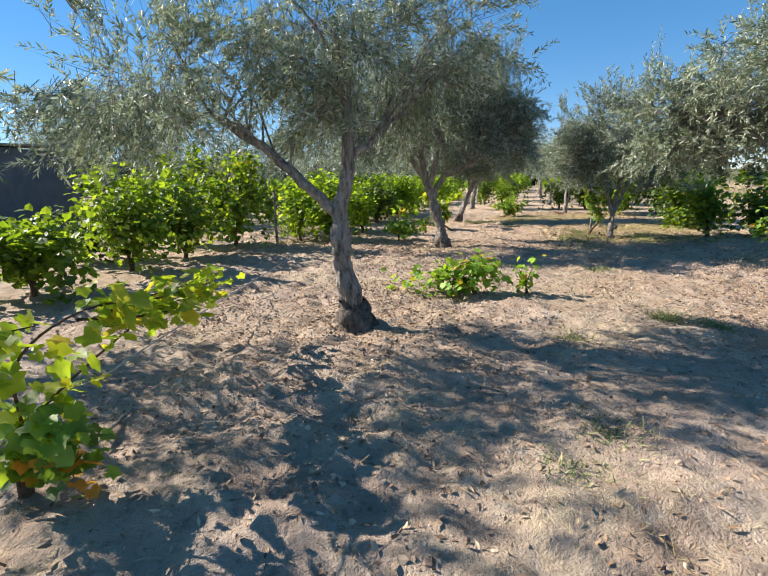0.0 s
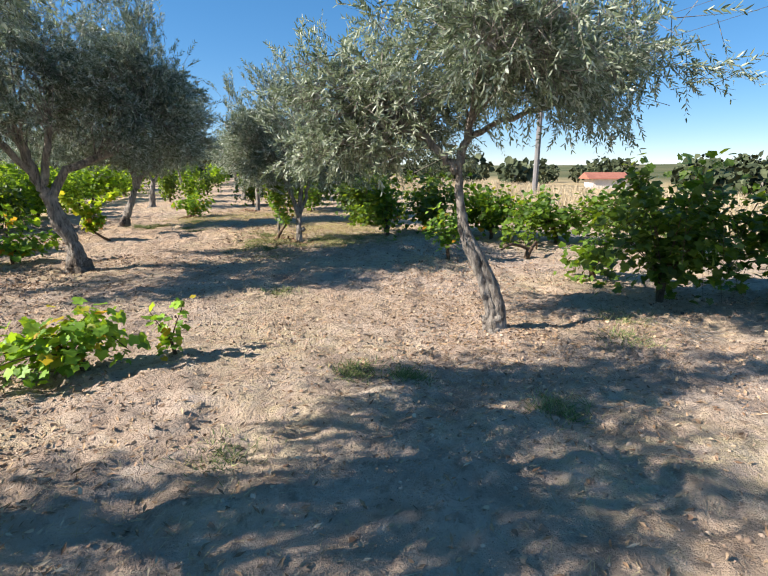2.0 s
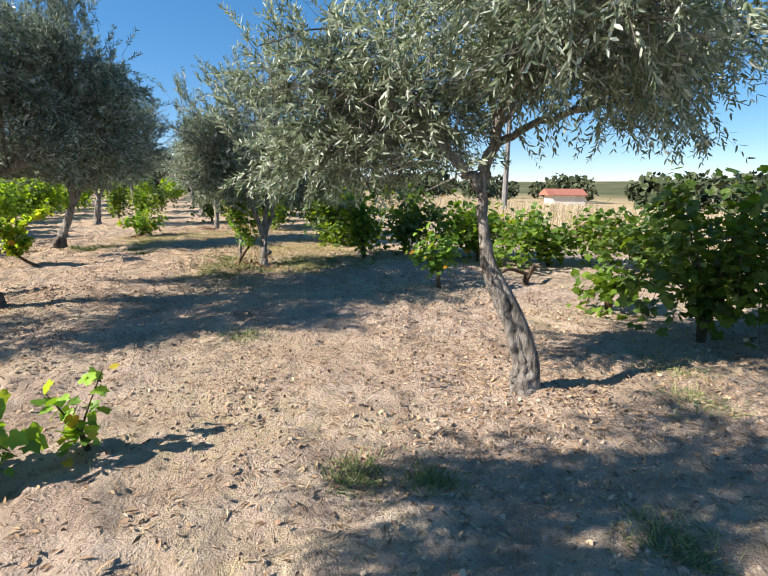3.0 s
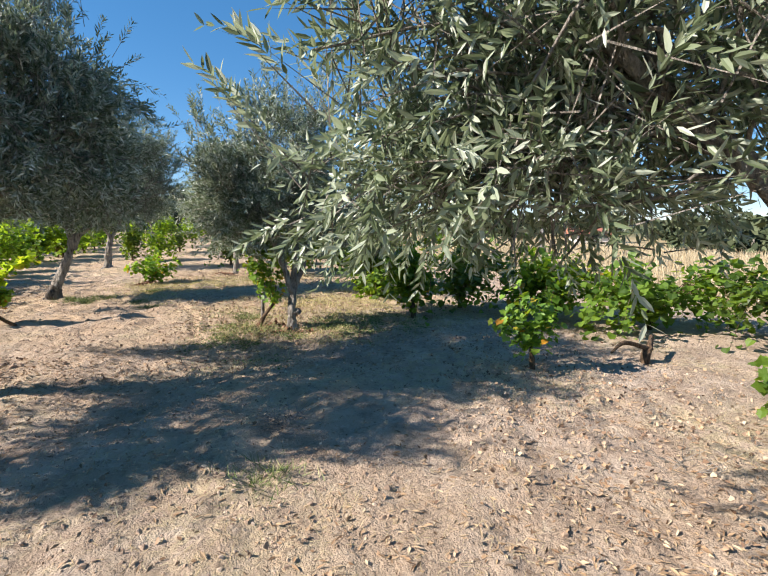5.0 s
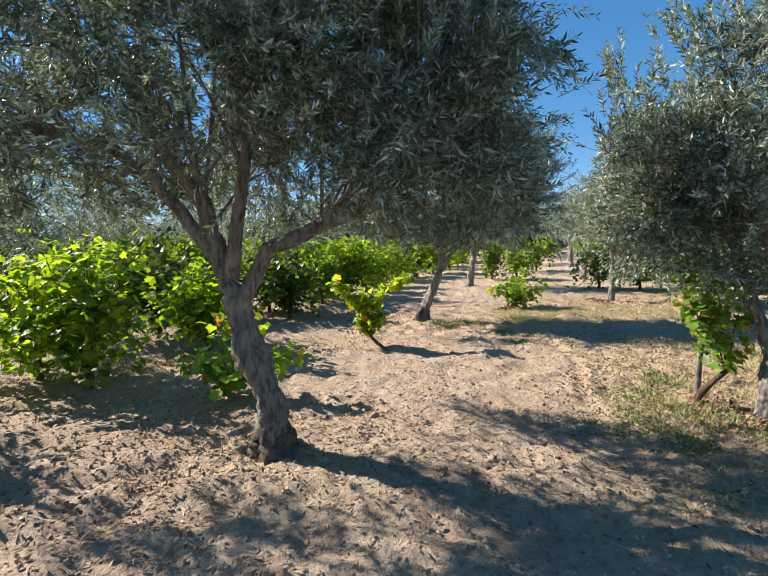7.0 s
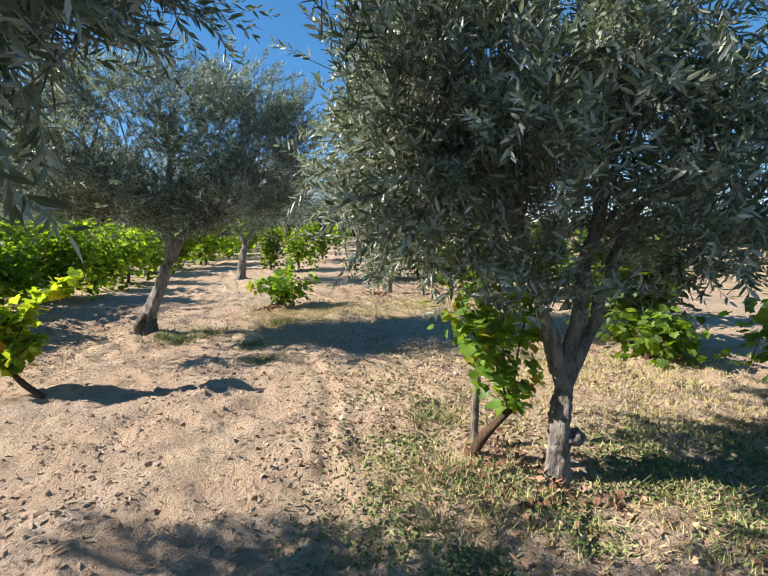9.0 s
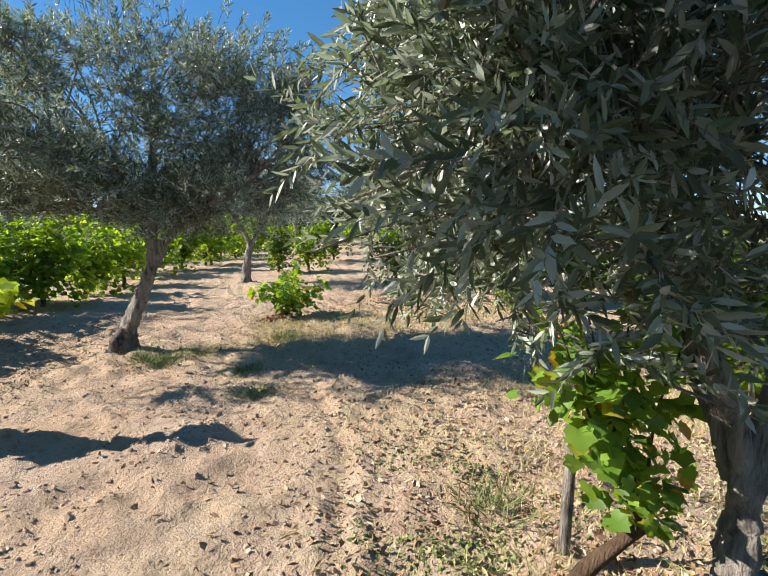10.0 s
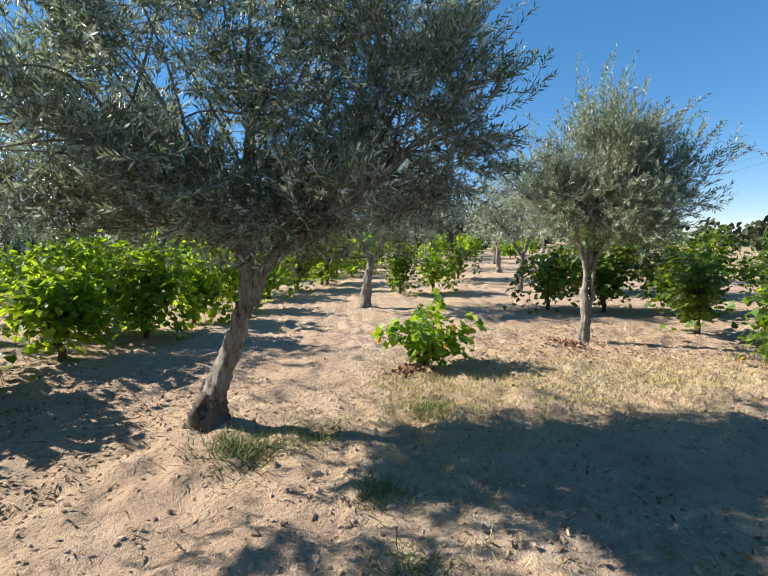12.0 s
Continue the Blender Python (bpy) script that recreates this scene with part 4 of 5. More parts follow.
def near_vines():
    vine_with_leaves(-1.75, 2.0, [(-1.75, 2.0, 0), (-1.72, 1.98, 0.2), (-1.68, 1.98, 0.45)],
                     [[(-1.68, 1.98, 0.42), (-1.62, 1.95, 0.75), (-1.42, 2.1, 0.93), (-1.4, 2.7, 0.86), (-1.45, 3.6, 0.76), (-1.52, 4.25, 0.7)],
                      [(-1.68, 1.98, 0.42), (-1.5, 2.2, 0.62), (-1.42, 2.8, 0.75), (-1.45, 3.3, 0.72)],
                      [(-1.4, 2.3, 0.88), (-1.36, 2.9, 0.82), (-1.42, 3.5, 0.74), (-1.5, 4.1, 0.66)],
                      [(-1.42, 2.1, 0.9), (-1.32, 2.5, 0.8), (-1.34, 3.1, 0.7), (-1.42, 3.7, 0.66)],
                      [(-1.68, 1.98, 0.42), (-1.9, 1.8, 0.75), (-1.7, 1.75, 0.9), (-1.5, 1.95, 0.92)],
                      [(-1.7, 1.97, 0.3), (-1.6, 1.94, 0.4), (-1.5, 1.9, 0.46), (-1.4, 1.95, 0.4)],
                      [(-1.72, 1.97, 0.2), (-1.64, 2.0, 0.3), (-1.52, 1.98, 0.28), (-1.44, 1.92, 0.2)]],
                     78, "straggling grape vine with lime-green and orange autumn leaves", leaf=0.086, seed=41, spread_m=0.06, material=VINE_PIECE_LIME, low=2)
    vine_with_leaves(2.04, 13.72, [(2.04, 13.72, 0), (1.85, 13.85, 0.12), (1.68, 13.98, 0.27)],
                     [[(1.68, 13.98, 0.25), (1.62, 14.0, 0.55), (1.5, 14.03, 0.75), (1.35, 14.05, 0.92), (1.2, 14.1, 0.98)],
                      [(1.68, 13.98, 0.25), (1.78, 14.0, 0.5), (1.95, 13.99, 0.82), (2.15, 13.97, 0.95), (2.3, 13.95, 1.05)],
                      [(1.68, 13.98, 0.25), (1.7, 14.05, 0.5), (1.68, 14.1, 0.8)],
                      [(1.68, 13.98, 0.25), (1.85, 13.92, 0.42), (1.95, 13.9, 0.5)]],
                     125, "small leaning grape vine with yellow-green autumn leaves", leaf=0.098, seed=42, stem_radius=0.026, spread_m=0.045, material=VINE_PIECE_LIME, low=1)
    vine_with_leaves(1.15, 6.0, [(1.2, 5.95, 0), (1.15, 6.0, 0.12), (1.1, 6.0, 0.2)],
                     [[(1.1, 6.0, 0.16), (1.15, 6.0, 0.33), (1.25, 6.0, 0.46)], [(1.1, 6.0, 0.18), (0.9, 6.1, 0.24), (0.5, 6.2, 0.18), (0.12, 6.25, 0.1)],
                      [(1.1, 6.0, 0.16), (0.85, 5.9, 0.24), (0.45, 5.95, 0.14)], [(1.1, 6.0, 0.18), (1.3, 5.95, 0.35), (1.5, 5.9, 0.15)], [(1.1, 6.0, 0.16), (0.95, 6.1, 0.3), (0.6, 6.15, 0.22)]],
                     85, "low sprawling grape vine with fresh green leaves", leaf=0.085, seed=43, spread_m=0.09, material=VINE_PIECE_GREEN)
    vine_with_leaves(1.85, 5.9, [(1.85, 5.92, 0), (1.83, 5.9, 0.1), (1.82, 5.9, 0.16)],
                     [[(1.82, 5.9, 0.15), (1.75, 5.9, 0.3), (1.68, 5.9, 0.45)], [(1.82, 5.9, 0.15), (1.88, 5.92, 0.3), (1.98, 5.95, 0.5)], [(1.82, 5.9, 0.15), (1.8, 5.85, 0.22)]],
                     14, "tiny upright grape vine with pale green leaves", leaf=0.08, seed=44, stem_radius=0.016, spread_m=0.04, material=VINE_PIECE_GREEN)
    vine_with_leaves(4.62, 17.5, [(4.62, 17.5, 0), (4.63, 17.5, 0.1), (4.65, 17.52, 0.22)],
                     [[(4.65, 17.52, 0.2), (4.75, 17.55, 0.5), (4.82, 17.58, 0.85)], [(4.65, 17.52, 0.2), (4.4, 17.55, 0.42), (4.12, 17.6, 0.5)], [(4.65, 17.52, 0.2), (4.95, 17.5, 0.4), (5.3, 17.5, 0.58)],
                      [(4.65, 17.52, 0.2), (4.6, 17.4, 0.45), (4.55, 17.3, 0.6)], [(4.65, 17.52, 0.2), (4.85, 17.4, 0.35), (5.0, 17.3, 0.3)], [(4.65, 17.52, 0.2), (4.7, 17.7, 0.5), (4.65, 17.8, 0.65)]],
                     84, "compact grape vine bush with bright green leaves", leaf=0.09, seed=45, spread_m=0.075, material=VINE_PIECE_GREEN)
    # the vine that climbs at the foot of the low-forking olive
    vine_with_leaves(4.95, 11.35, [(4.95, 11.4, 0), (5.0, 11.32, 0.2), (5.12, 11.2, 0.42)],
                     [[(5.12, 11.2, 0.4), (5.0, 11.25, 0.8), (4.88, 11.3, 1.3)], [(5.12, 11.2, 0.4), (4.9, 11.25, 0.85), (4.8, 11.3, 1.15)], [(5.12, 11.2, 0.4), (5.1, 11.3, 0.9), (5.05, 11.25, 1.35)],
                      [(5.12, 11.2, 0.4), (5.2, 11.25, 0.8), (5.25, 11.2, 1.1)], [(5.0, 11.25, 0.7), (4.95, 11.2, 0.9), (4.9, 11.3, 1.05)]],
                     74, "grape vine climbing at the olive's foot, green leaves", leaf=0.068, seed=46, stem_radius=0.03, spread_m=0.07, material=VINE_PIECE_OLIVE)
    vine_with_leaves(6.62, 7.75, [(6.62, 7.75, 0), (6.6, 7.75, 0.15), (6.6, 7.77, 0.3)],
                     [[(6.6, 7.77, 0.28), (6.5, 7.8, 0.6), (6.45, 7.85, 0.95)], [(6.6, 7.77, 0.28), (6.75, 7.7, 0.55), (6.85, 7.7, 0.9)], [(6.6, 7.77, 0.28), (6.6, 7.7, 0.6), (6.55, 7.6, 0.75)], [(6.6, 7.77, 0.28), (6.4, 7.85, 0.5), (6.3, 7.9, 0.6)]],
                     70, "upright grape vine with green and yellowing leaves", leaf=0.075, seed=47, stem_radius=0.028, spread_m=0.08, material=VINE_PIECE_OLIVE)
    vine_with_leaves(0.35, 11.8, [(0.4, 11.8, 0), (0.4, 11.8, 0.12), (0.42, 11.8, 0.2)],
                     [[(0.42, 11.8, 0.18), (0.4, 11.8, 0.55), (0.46, 11.8, 0.95)], [(0.42, 11.8, 0.18), (0.6, 11.8, 0.5), (0.75, 11.8, 0.8)], [(0.42, 11.8, 0.18), (0.7, 11.75, 0.35), (1.0, 11.7, 0.45)], [(0.42, 11.8, 0.18), (0.25, 11.75, 0.35), (0.1, 11.7, 0.25)], [(0.42, 11.8, 0.18), (0.8, 11.75, 0.3), (1.3, 11.7, 0.55)], [(0.42, 11.8, 0.18), (0.55, 11.6, 0.3), (0.6, 11.5, 0.25)]],
                     60, "low grape vine with fresh green shoots", leaf=0.098, seed=48, stem_radius=0.022, spread_m=0.07, material=VINE_PIECE_GREEN)


near_vines()


def vine_rows():
    # dark bushes get leaves painted as shaded, lime ones as sunlit
    dark = "leafy grape vine bush on a short stump, leaves coloured dark as if shaded"
    lime = "sunlit lime-green grape vine bush in a row"
    plain = "plain green grape vine bush in a row"
    turning = "grape vine bush with green and yellowing leaves"
    rows = [
        # by the lane's open side
        (7.0, 4.4, 0.9, 0.75, 1.4, 800, dark, False), (8.0, 3.4, 0.8, 0.7, 1.3, 650, dark, False), (7.5, 5.6, 0.35, 0.35, 0.5, 110, plain, False),
        (9.2, 9.2, 1.25, 1.0, 1.1, 800, turning, True), (9.9, 8.0, 1.25, 1.0, 1.0, 800, plain, False), (10.6, 6.5, 1.1, 1.0, 0.95, 600, dark, False), (8.6, 10.8, 1.1, 0.9, 1.25, 750, dark, False),
        (7.3, 10.6, 0.55, 0.55, 1.25, 420, turning, True), (7.85, 12.6, 0.55, 0.35, 0.42, 170, plain, False), (8.3, 13.2, 0.8, 0.7, 1.3, 600, dark, False), (9.3, 14.6, 0.8, 0.8, 1.3, 550, dark, False),
        (8.35, 16.8, 0.3, 0.3, 0.8, 120, turning, True), (9.0, 18.7, 0.7, 0.6, 1.2, 420, dark, False), (9.9, 17.2, 0.9, 0.8, 1.25, 600, dark, False),
        (7.95, 21.5, 0.7, 0.7, 1.3, 420, dark, False), (9.0, 21.2, 1.1, 0.9, 1.65, 900, dark, False), (10.4, 20.4, 1.0, 0.9, 1.5, 700, dark, False), (11.8, 19.2, 1.0, 0.9, 1.4, 600, dark, False), (6.3, 25.2, 0.7, 0.7, 1.2, 350, lime, False),
        (9.9, 24.0, 1.0, 0.9, 1.6, 600, dark, False), (11.6, 23.2, 1.1, 0.9, 1.5, 600, dark, False), (13.3, 21.8, 1.1, 0.9, 1.4, 500, dark, False),
        # the long row on the other side
        (-5.3, 4.6, 0.9, 0.8, 0.9, 700, dark, False), (-4.75, 6.2, 0.9, 0.85, 0.85, 800, plain, False), (-4.3, 7.9, 0.9, 0.9, 1.6, 900, plain, False), (-3.95, 9.3, 0.85, 0.85, 1.65, 900, plain, False), (-5.8, 9.2, 0.9, 0.9, 1.0, 600, dark, False),
        (-4.9, 11.7, 1.1, 0.9, 2.1, 900, dark, False), (-3.4, 10.8, 1.0, 0.8, 2.0, 1000, turning, True), (-2.2, 12.4, 0.75, 0.75, 1.4, 650, lime, False), (-1.35, 12.1, 0.85, 0.8, 1.55, 800, lime, False), (-0.6, 13.6, 0.8, 0.7, 1.2, 650, lime, False), (-1.9, 14.6, 0.9, 0.85, 1.5, 700, dark, False),
        (-0.9, 17.5, 0.9, 0.85, 1.55, 900, dark, False), (-0.2, 16.65, 0.85, 0.8, 1.25, 800, dark, False), (-1.9, 16.4, 0.9, 0.85, 1.5, 700, plain, False), (0.15, 18.4, 0.75, 0.7, 1.0, 600, lime, False), (0.6, 19.9, 0.8, 0.75, 1.4, 850, lime, False), (-0.6, 20.3, 0.9, 0.8, 1.55, 800, lime, False), (0.95, 21.2, 0.7, 0.7, 1.35, 700, lime, False), (1.4, 22.8, 0.7, 0.7, 1.3, 600, lime, False), (1.85, 24.5, 0.7, 0.7, 1.3, 500, lime, False),
        (2.4, 26.3, 0.8, 0.8, 1.3, 450, lime, False), (3.1, 28.2, 0.8, 0.8, 1.3, 400, turning, True), (5.3, 24.8, 0.6, 0.6, 1.2, 400, dark, False), (-2.6, 22.4, 1.0, 0.9, 1.4, 500, lime, False), (-4.2, 17.6, 1.0, 0.9, 1.4, 500, plain, False), (-5.4, 20.5, 1.0, 0.9, 1.4, 450, lime, False), (-3.7, 24.6, 1.0, 0.9, 1.4, 450, lime, False), (-6.6, 16.0, 1.0, 0.9, 1.4, 450, dark, False),
        (4.2, 31.0, 0.9, 0.9, 1.3, 350, lime, False), (0.2, 29.5, 1.0, 0.9, 1.4, 400, lime, False), (8.0, 29.0, 0.8, 0.8, 1.2, 350, dark, False), (6.6, 33.0, 1.0, 0.9, 1.3, 350, lime, False), (-5.0, 30.5, 1.1, 0.9, 1.4, 350, lime, False),
    ]
    for k, (x, y, w, d, h, n, label, warm) in enumerate(rows):
        far = y > 14 or x > 8.2 or x < -4.5
        vine_bush(x, y, w * 1.08, d * 1.08, h * 1.1, int(n * 1.9), label, seed=100 + k, leaf=0.1 if far else 0.092, turning=warm, skirt=0.16 if h > 1 else 0.1, trunk=0.28 if h > 0.8 else 0.18, simple=far)
    # the rows go on behind, left and ahead
    kinds = [vine_bush(x, y, 1.1, 1.0, 1.5, 420, lime, seed=300 + j, leaf=0.17, simple=True) for j, (x, y) in enumerate(((-7.4, 18.6), (3.6, 34.5), (-8.2, 23.4)))]
    r = np.random.default_rng(6)
    for u in (-17.5, -14.6, -11.8, -9.0, -6.2, -3.4, -0.6, 2.2, 5.0, 7.8, 10.6):
        for v in np.arange(10.0, 58.0, 2.3):
            x, y = u + 0.27 * v - 4.0 + r.normal(0, 0.25), v + r.normal(0, 0.4)
            if y < 24.5 + 1.4 * max(0.0, x - 2) and not (x < -6.3 and y > 17.5) or (-14 < x < -6 and y < 17.5):
                continue
            if (abs(x - 0.27 * y + 1.6) < 1.1 and y < 42) or r.uniform() < 0.22:
                continue
            s = r.uniform(0.85, 1.25)
            c = copy_thing(kinds[r.integers(3)], Matrix.Identity(4))
            c.matrix_basis = pose(x, y, gz(x, y) - 0.02, 0, 0, r.uniform(0, 360)) @ Matrix.Diagonal((s, s, s, 1))


vine_rows()


# ---- built things ----
def box(bm, x0, x1, y0, y1, z0, z1, m=None):
    vs = [bm.verts.new(v) for v in ((x0, y0, z0), (x1, y0, z0), (x1, y1, z0), (x0, y1, z0), (x0, y0, z1), (x1, y0, z1), (x1, y1, z1), (x0, y1, z1))]
    for f in ((3, 2, 1, 0), (4, 5, 6, 7), (0, 1, 5, 4), (1, 2, 6, 5), (2, 3, 7, 6), (3, 0, 4, 7)):
        bm.faces.new([vs[i] for i in f])


def shed():
    s = thing("shed", -10.7, 12.7, 0.0)
    s.rotation_euler = (0, 0, radians(-2))
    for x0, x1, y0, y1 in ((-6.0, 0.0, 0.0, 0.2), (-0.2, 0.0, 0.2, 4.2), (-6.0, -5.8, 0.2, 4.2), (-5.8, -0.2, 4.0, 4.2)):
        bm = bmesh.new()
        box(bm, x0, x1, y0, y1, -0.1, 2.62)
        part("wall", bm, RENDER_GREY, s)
    xs = np.arange(-6.25, 0.26, 0.02)
    wave = 0.028 * np.sin(xs * 2 * np.pi / 0.177)
    V = []
    for y, z in ((-0.25, 2.70), (4.5, 2.92)):
        for lift in (0, 0.012):
            V += [(x, y, z + w + lift - 0.012 * (x + 6.25)) for x, w in zip(xs, wave)]
    n = len(xs)
    F = []
    for i in range(n - 1):
        F += [(n + i, n + i + 1, 3 * n + i + 1, 3 * n + i), (i + 1, i, 2 * n + i, 2 * n + i + 1), (i, i + 1, n + i + 1, n + i), (2 * n + i + 1, 2 * n + i, 3 * n + i, 3 * n + i + 1)]
    mk("roof", np.array(V), np.array(F), FIBRE_CEMENT, s, label="corrugated grey roof sheet")
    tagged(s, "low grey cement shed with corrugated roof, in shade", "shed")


shed()


def house():
    x, y = 86.0, 52.4
    h = thing("house", x, y, gz(x, y) - 0.45)
    h.scale = (0.85, 0.85, 0.85)
    h.rotation_euler = (0, 0, radians(-39))
    bm = bmesh.new()
    box(bm, -3.2, 4.0, 0, 6, -0.3, 3.0)
    part("wall", bm, LIMEWASH, h)
    bm = bmesh.new()
    q = [bm.verts.new(v) for v in ((-4.4, -0.6, 2.9), (4.4, -0.6, 2.9), (4.4, 3, 4.2), (-4.4, 3, 4.2), (4.4, 6.6, 2.9), (-4.4, 6.6, 2.9), (-4.4, -0.6, 2.75), (4.4, -0.6, 2.75), (4.4, 6.6, 2.75), (-4.4, 6.6, 2.75))]
    for f in ((0, 1, 2, 3), (3, 2, 4, 5), (6, 7, 1, 0), (8, 9, 5, 4), (7, 8, 4, 2, 1), (9, 6, 0, 3, 5), (6, 9, 8, 7)):
        bm.faces.new([q[i] for i in f])
    part("roof", bm, ROOF_TILE, h, "low red tiled roof")
    tagged(h, "distant white farmhouse with red tiled roof", "house")


house()


def rail_pole():
    x, y = 24.85, 20.5
    p = thing("railway_pole", x, y)
    p.rotation_euler = (0, 0, radians(159.5))
    V, F = tube(np.array([(0, 0, -0.3), (0, 0, 4.2), (0, 0, 8.7)]), [0.17, 0.145, 0.12], 8)
    mk("mast", V, F, CONCRETE, p)
    def arm(name, a, b, r):
        V, F = tube(np.array([a, (np.array(a) + b) / 2, b]), [r, r, r], 6)
        mk(name, V, F, STEEL, p)
    arm("top_arm", (0.1, 0, 8.3), (-1.2, 0, 8.3), 0.06)
    arm("bracket", (0, 0, 6.9), (2.7, 0, 6.95), 0.035)
    arm("stay", (2.65, 0, 6.9), (0.1, 0, 5.2), 0.03)
    arm("steady_arm", (2.7, 0, 5.65), (1.0, 0, 5.65), 0.025)
    for zz in (6.9, 5.25):
        bits = [tube(np.array([(0.14 + 0.09 * k, 0, zz), (0.18 + 0.09 * k, 0, zz), (0.22 + 0.09 * k, 0, zz)]), [0.05, 0.09, 0.05], 8) for k in range(4)]
        V, F = joined(bits)
        mk("insulator", V, F, STEEL, p)
    tagged(p, "grey concrete railway mast with wire bracket arms", "railway mast")
    d = np.array([0.35, 0.937, 0])
    tip = np.array([x, y, gz(x, y)]) + 2.65 * np.array([-0.937, 0.35, 0])
    for z in (6.97, 5.62):
        path = [tip + [0, 0, z] + d * s + np.array([0, 0, 0.9 * ((s % 50) / 25 - 1) ** 2 * (z > 6) - 0.9 * (z > 6)]) for s in np.arange(-100, 101, 5.0)]
        V, F = tube(np.array(path), np.full(len(path), 0.007), 4)
        w = mk("overhead_wire", V, F, STEEL)
        tagged(w, "thin dark railway wire strung from the mast", "overhead wire", "railway wires")


rail_pole()


def posts_and_wires():
    def stake(x, y, h, r, lean=(0, 0)):
        s = thing("vine_stake", x, y)
        V, F = tube(np.array([(0, 0, -0.1), (lean[0] * 0.5, lean[1] * 0.5, h * 0.5), (lean[0], lean[1], h), (lean[0], lean[1], h + 0.004)]), [r, r * 0.95, r * 0.9, 0.001], 8, 0.05)
        mk("stake_shaft", V, F, BARK, s, smoothed=True)
        tagged(s, "weathered round wooden stake beside a vine", "stake", "vine stakes")
    stake(-2.48, 11.05, 1.3, 0.03)
    stake(5.08, 11.55, 0.62, 0.028, (0.02, 0))
    stake(1.05, 24.0, 0.8, 0.05)
    V, F = tube(curve_path([(-1.64, 2.6, 0.42), (-1.65, 3.3, 0.4), (-1.69, 5.1, 0.3), (-1.72, 7.6, 0.17), (-1.75, 10.3, 0.07), (-1.75, 11.6, 0.05)], 6), np.full(31, 0.005), 5)
    tagged(mk("drip_hose", V, F, PLASTIC), "thin pale irrigation hose strung low along the vines", "hose")
    V, F = tube(curve_path([(-1.60, 2.2, gz(-1.6, 2.2) + 0.012), (-1.66, 2.5, gz(-1.66, 2.5) + 0.03), (-1.68, 2.88, gz(-1.68, 2.88) + 0.012)], 5), np.full(11, 0.008), 6, 0.1)
    tagged(mk("fallen_cane", V, F, BARK), "dark dry vine cane lying on soil", "vine cane")
    # a dead vine stump with crooked arms
    d = thing("dead_vine", 8.0, 7.2)
    V, F = tube(curve_path([(0, 0, -0.05), (0.02, 0, 0.12), (0.1, 0, 0.2)], 4), np.full(9, 0.05), 8, 0.12)
    mk("stump", V, F, CANE, d, smoothed=True)
    for a, b in (((0.35, 0.1, 0.28), (0.5, 0.2, 0.12)), ((-0.3, 0.1, 0.3), (-0.55, 0.12, 0.22))):
        V, F = tube(curve_path([(0.08, 0, 0.18), a, b], 4), np.linspace(0.035, 0.015, 9), 6, 0.1)
        mk("arm", V, F, CANE, d, smoothed=True)
    tagged(d, "dead grey vine stump with crooked arms", "vine stump")


posts_and_wires()


# ---- litter, clods, grass and weeds on the ground ----
def on_ground(n, r, x0, x1, y0, y1, cover, lift=0.0):
    x, y = r.uniform(x0, x1, n), r.uniform(y0, y1, n)
    keep = cover(x, y) > r.uniform(0, 1, n)
    x, y = x[keep], y[keep]
    return np.stack([x, y, ground_height(x, y) + lift], -1)


TREES = [(-0.3, 4.65), (1.3, 10.5), (5.3, 11), (4.58, 4.87), (2.6, 16.1), (7.05, 18.4)]


def open_strip(x, y):
    """The tilled middle of the lane, where little lies about."""
    return smooth(10.5, 12.5, y) * smooth(-0.4, 0.4, x - 0.27 * y + 2.2) * (1 - smooth(2.2, 3.0, x - 0.27 * y + 2.2))


def tree_cover(x, y, reach=2.2):
    c = np.zeros(len(x))
    for a, b in TREES:
        c = np.maximum(c, 1 - np.hypot(x - a, y - b) / reach)
    return np.clip(c, 0, 1)


def grassy(x, y):
    """Where dry grass stands: round the low-forking olive and along the far side of the lane."""
    side = smooth(0.0, 0.6, x - 3.75 - 0.33 * (y - 10.5)) * smooth(9.4, 10.4, y) * (1 - smooth(13.2, 14.4, y)) * (1 - smooth(7.6, 9.0, x))
    g = 0.55 * side * (0.25 + 0.75 * smooth(0.3, 0.65, vnoise(x, y, 0.8, 26))) + 0.8 * np.exp(-(((x - 6.2) / 1.7) ** 2 + ((y - 16.6) / 0.9) ** 2)) + 0.6 * np.exp(-(((x - 4.4) / 0.4) ** 2 + ((y - 16.2) / 1.4) ** 2))
    return np.clip(g * (0.5 + vnoise(x, y, 0.5, 21)), 0, 1)


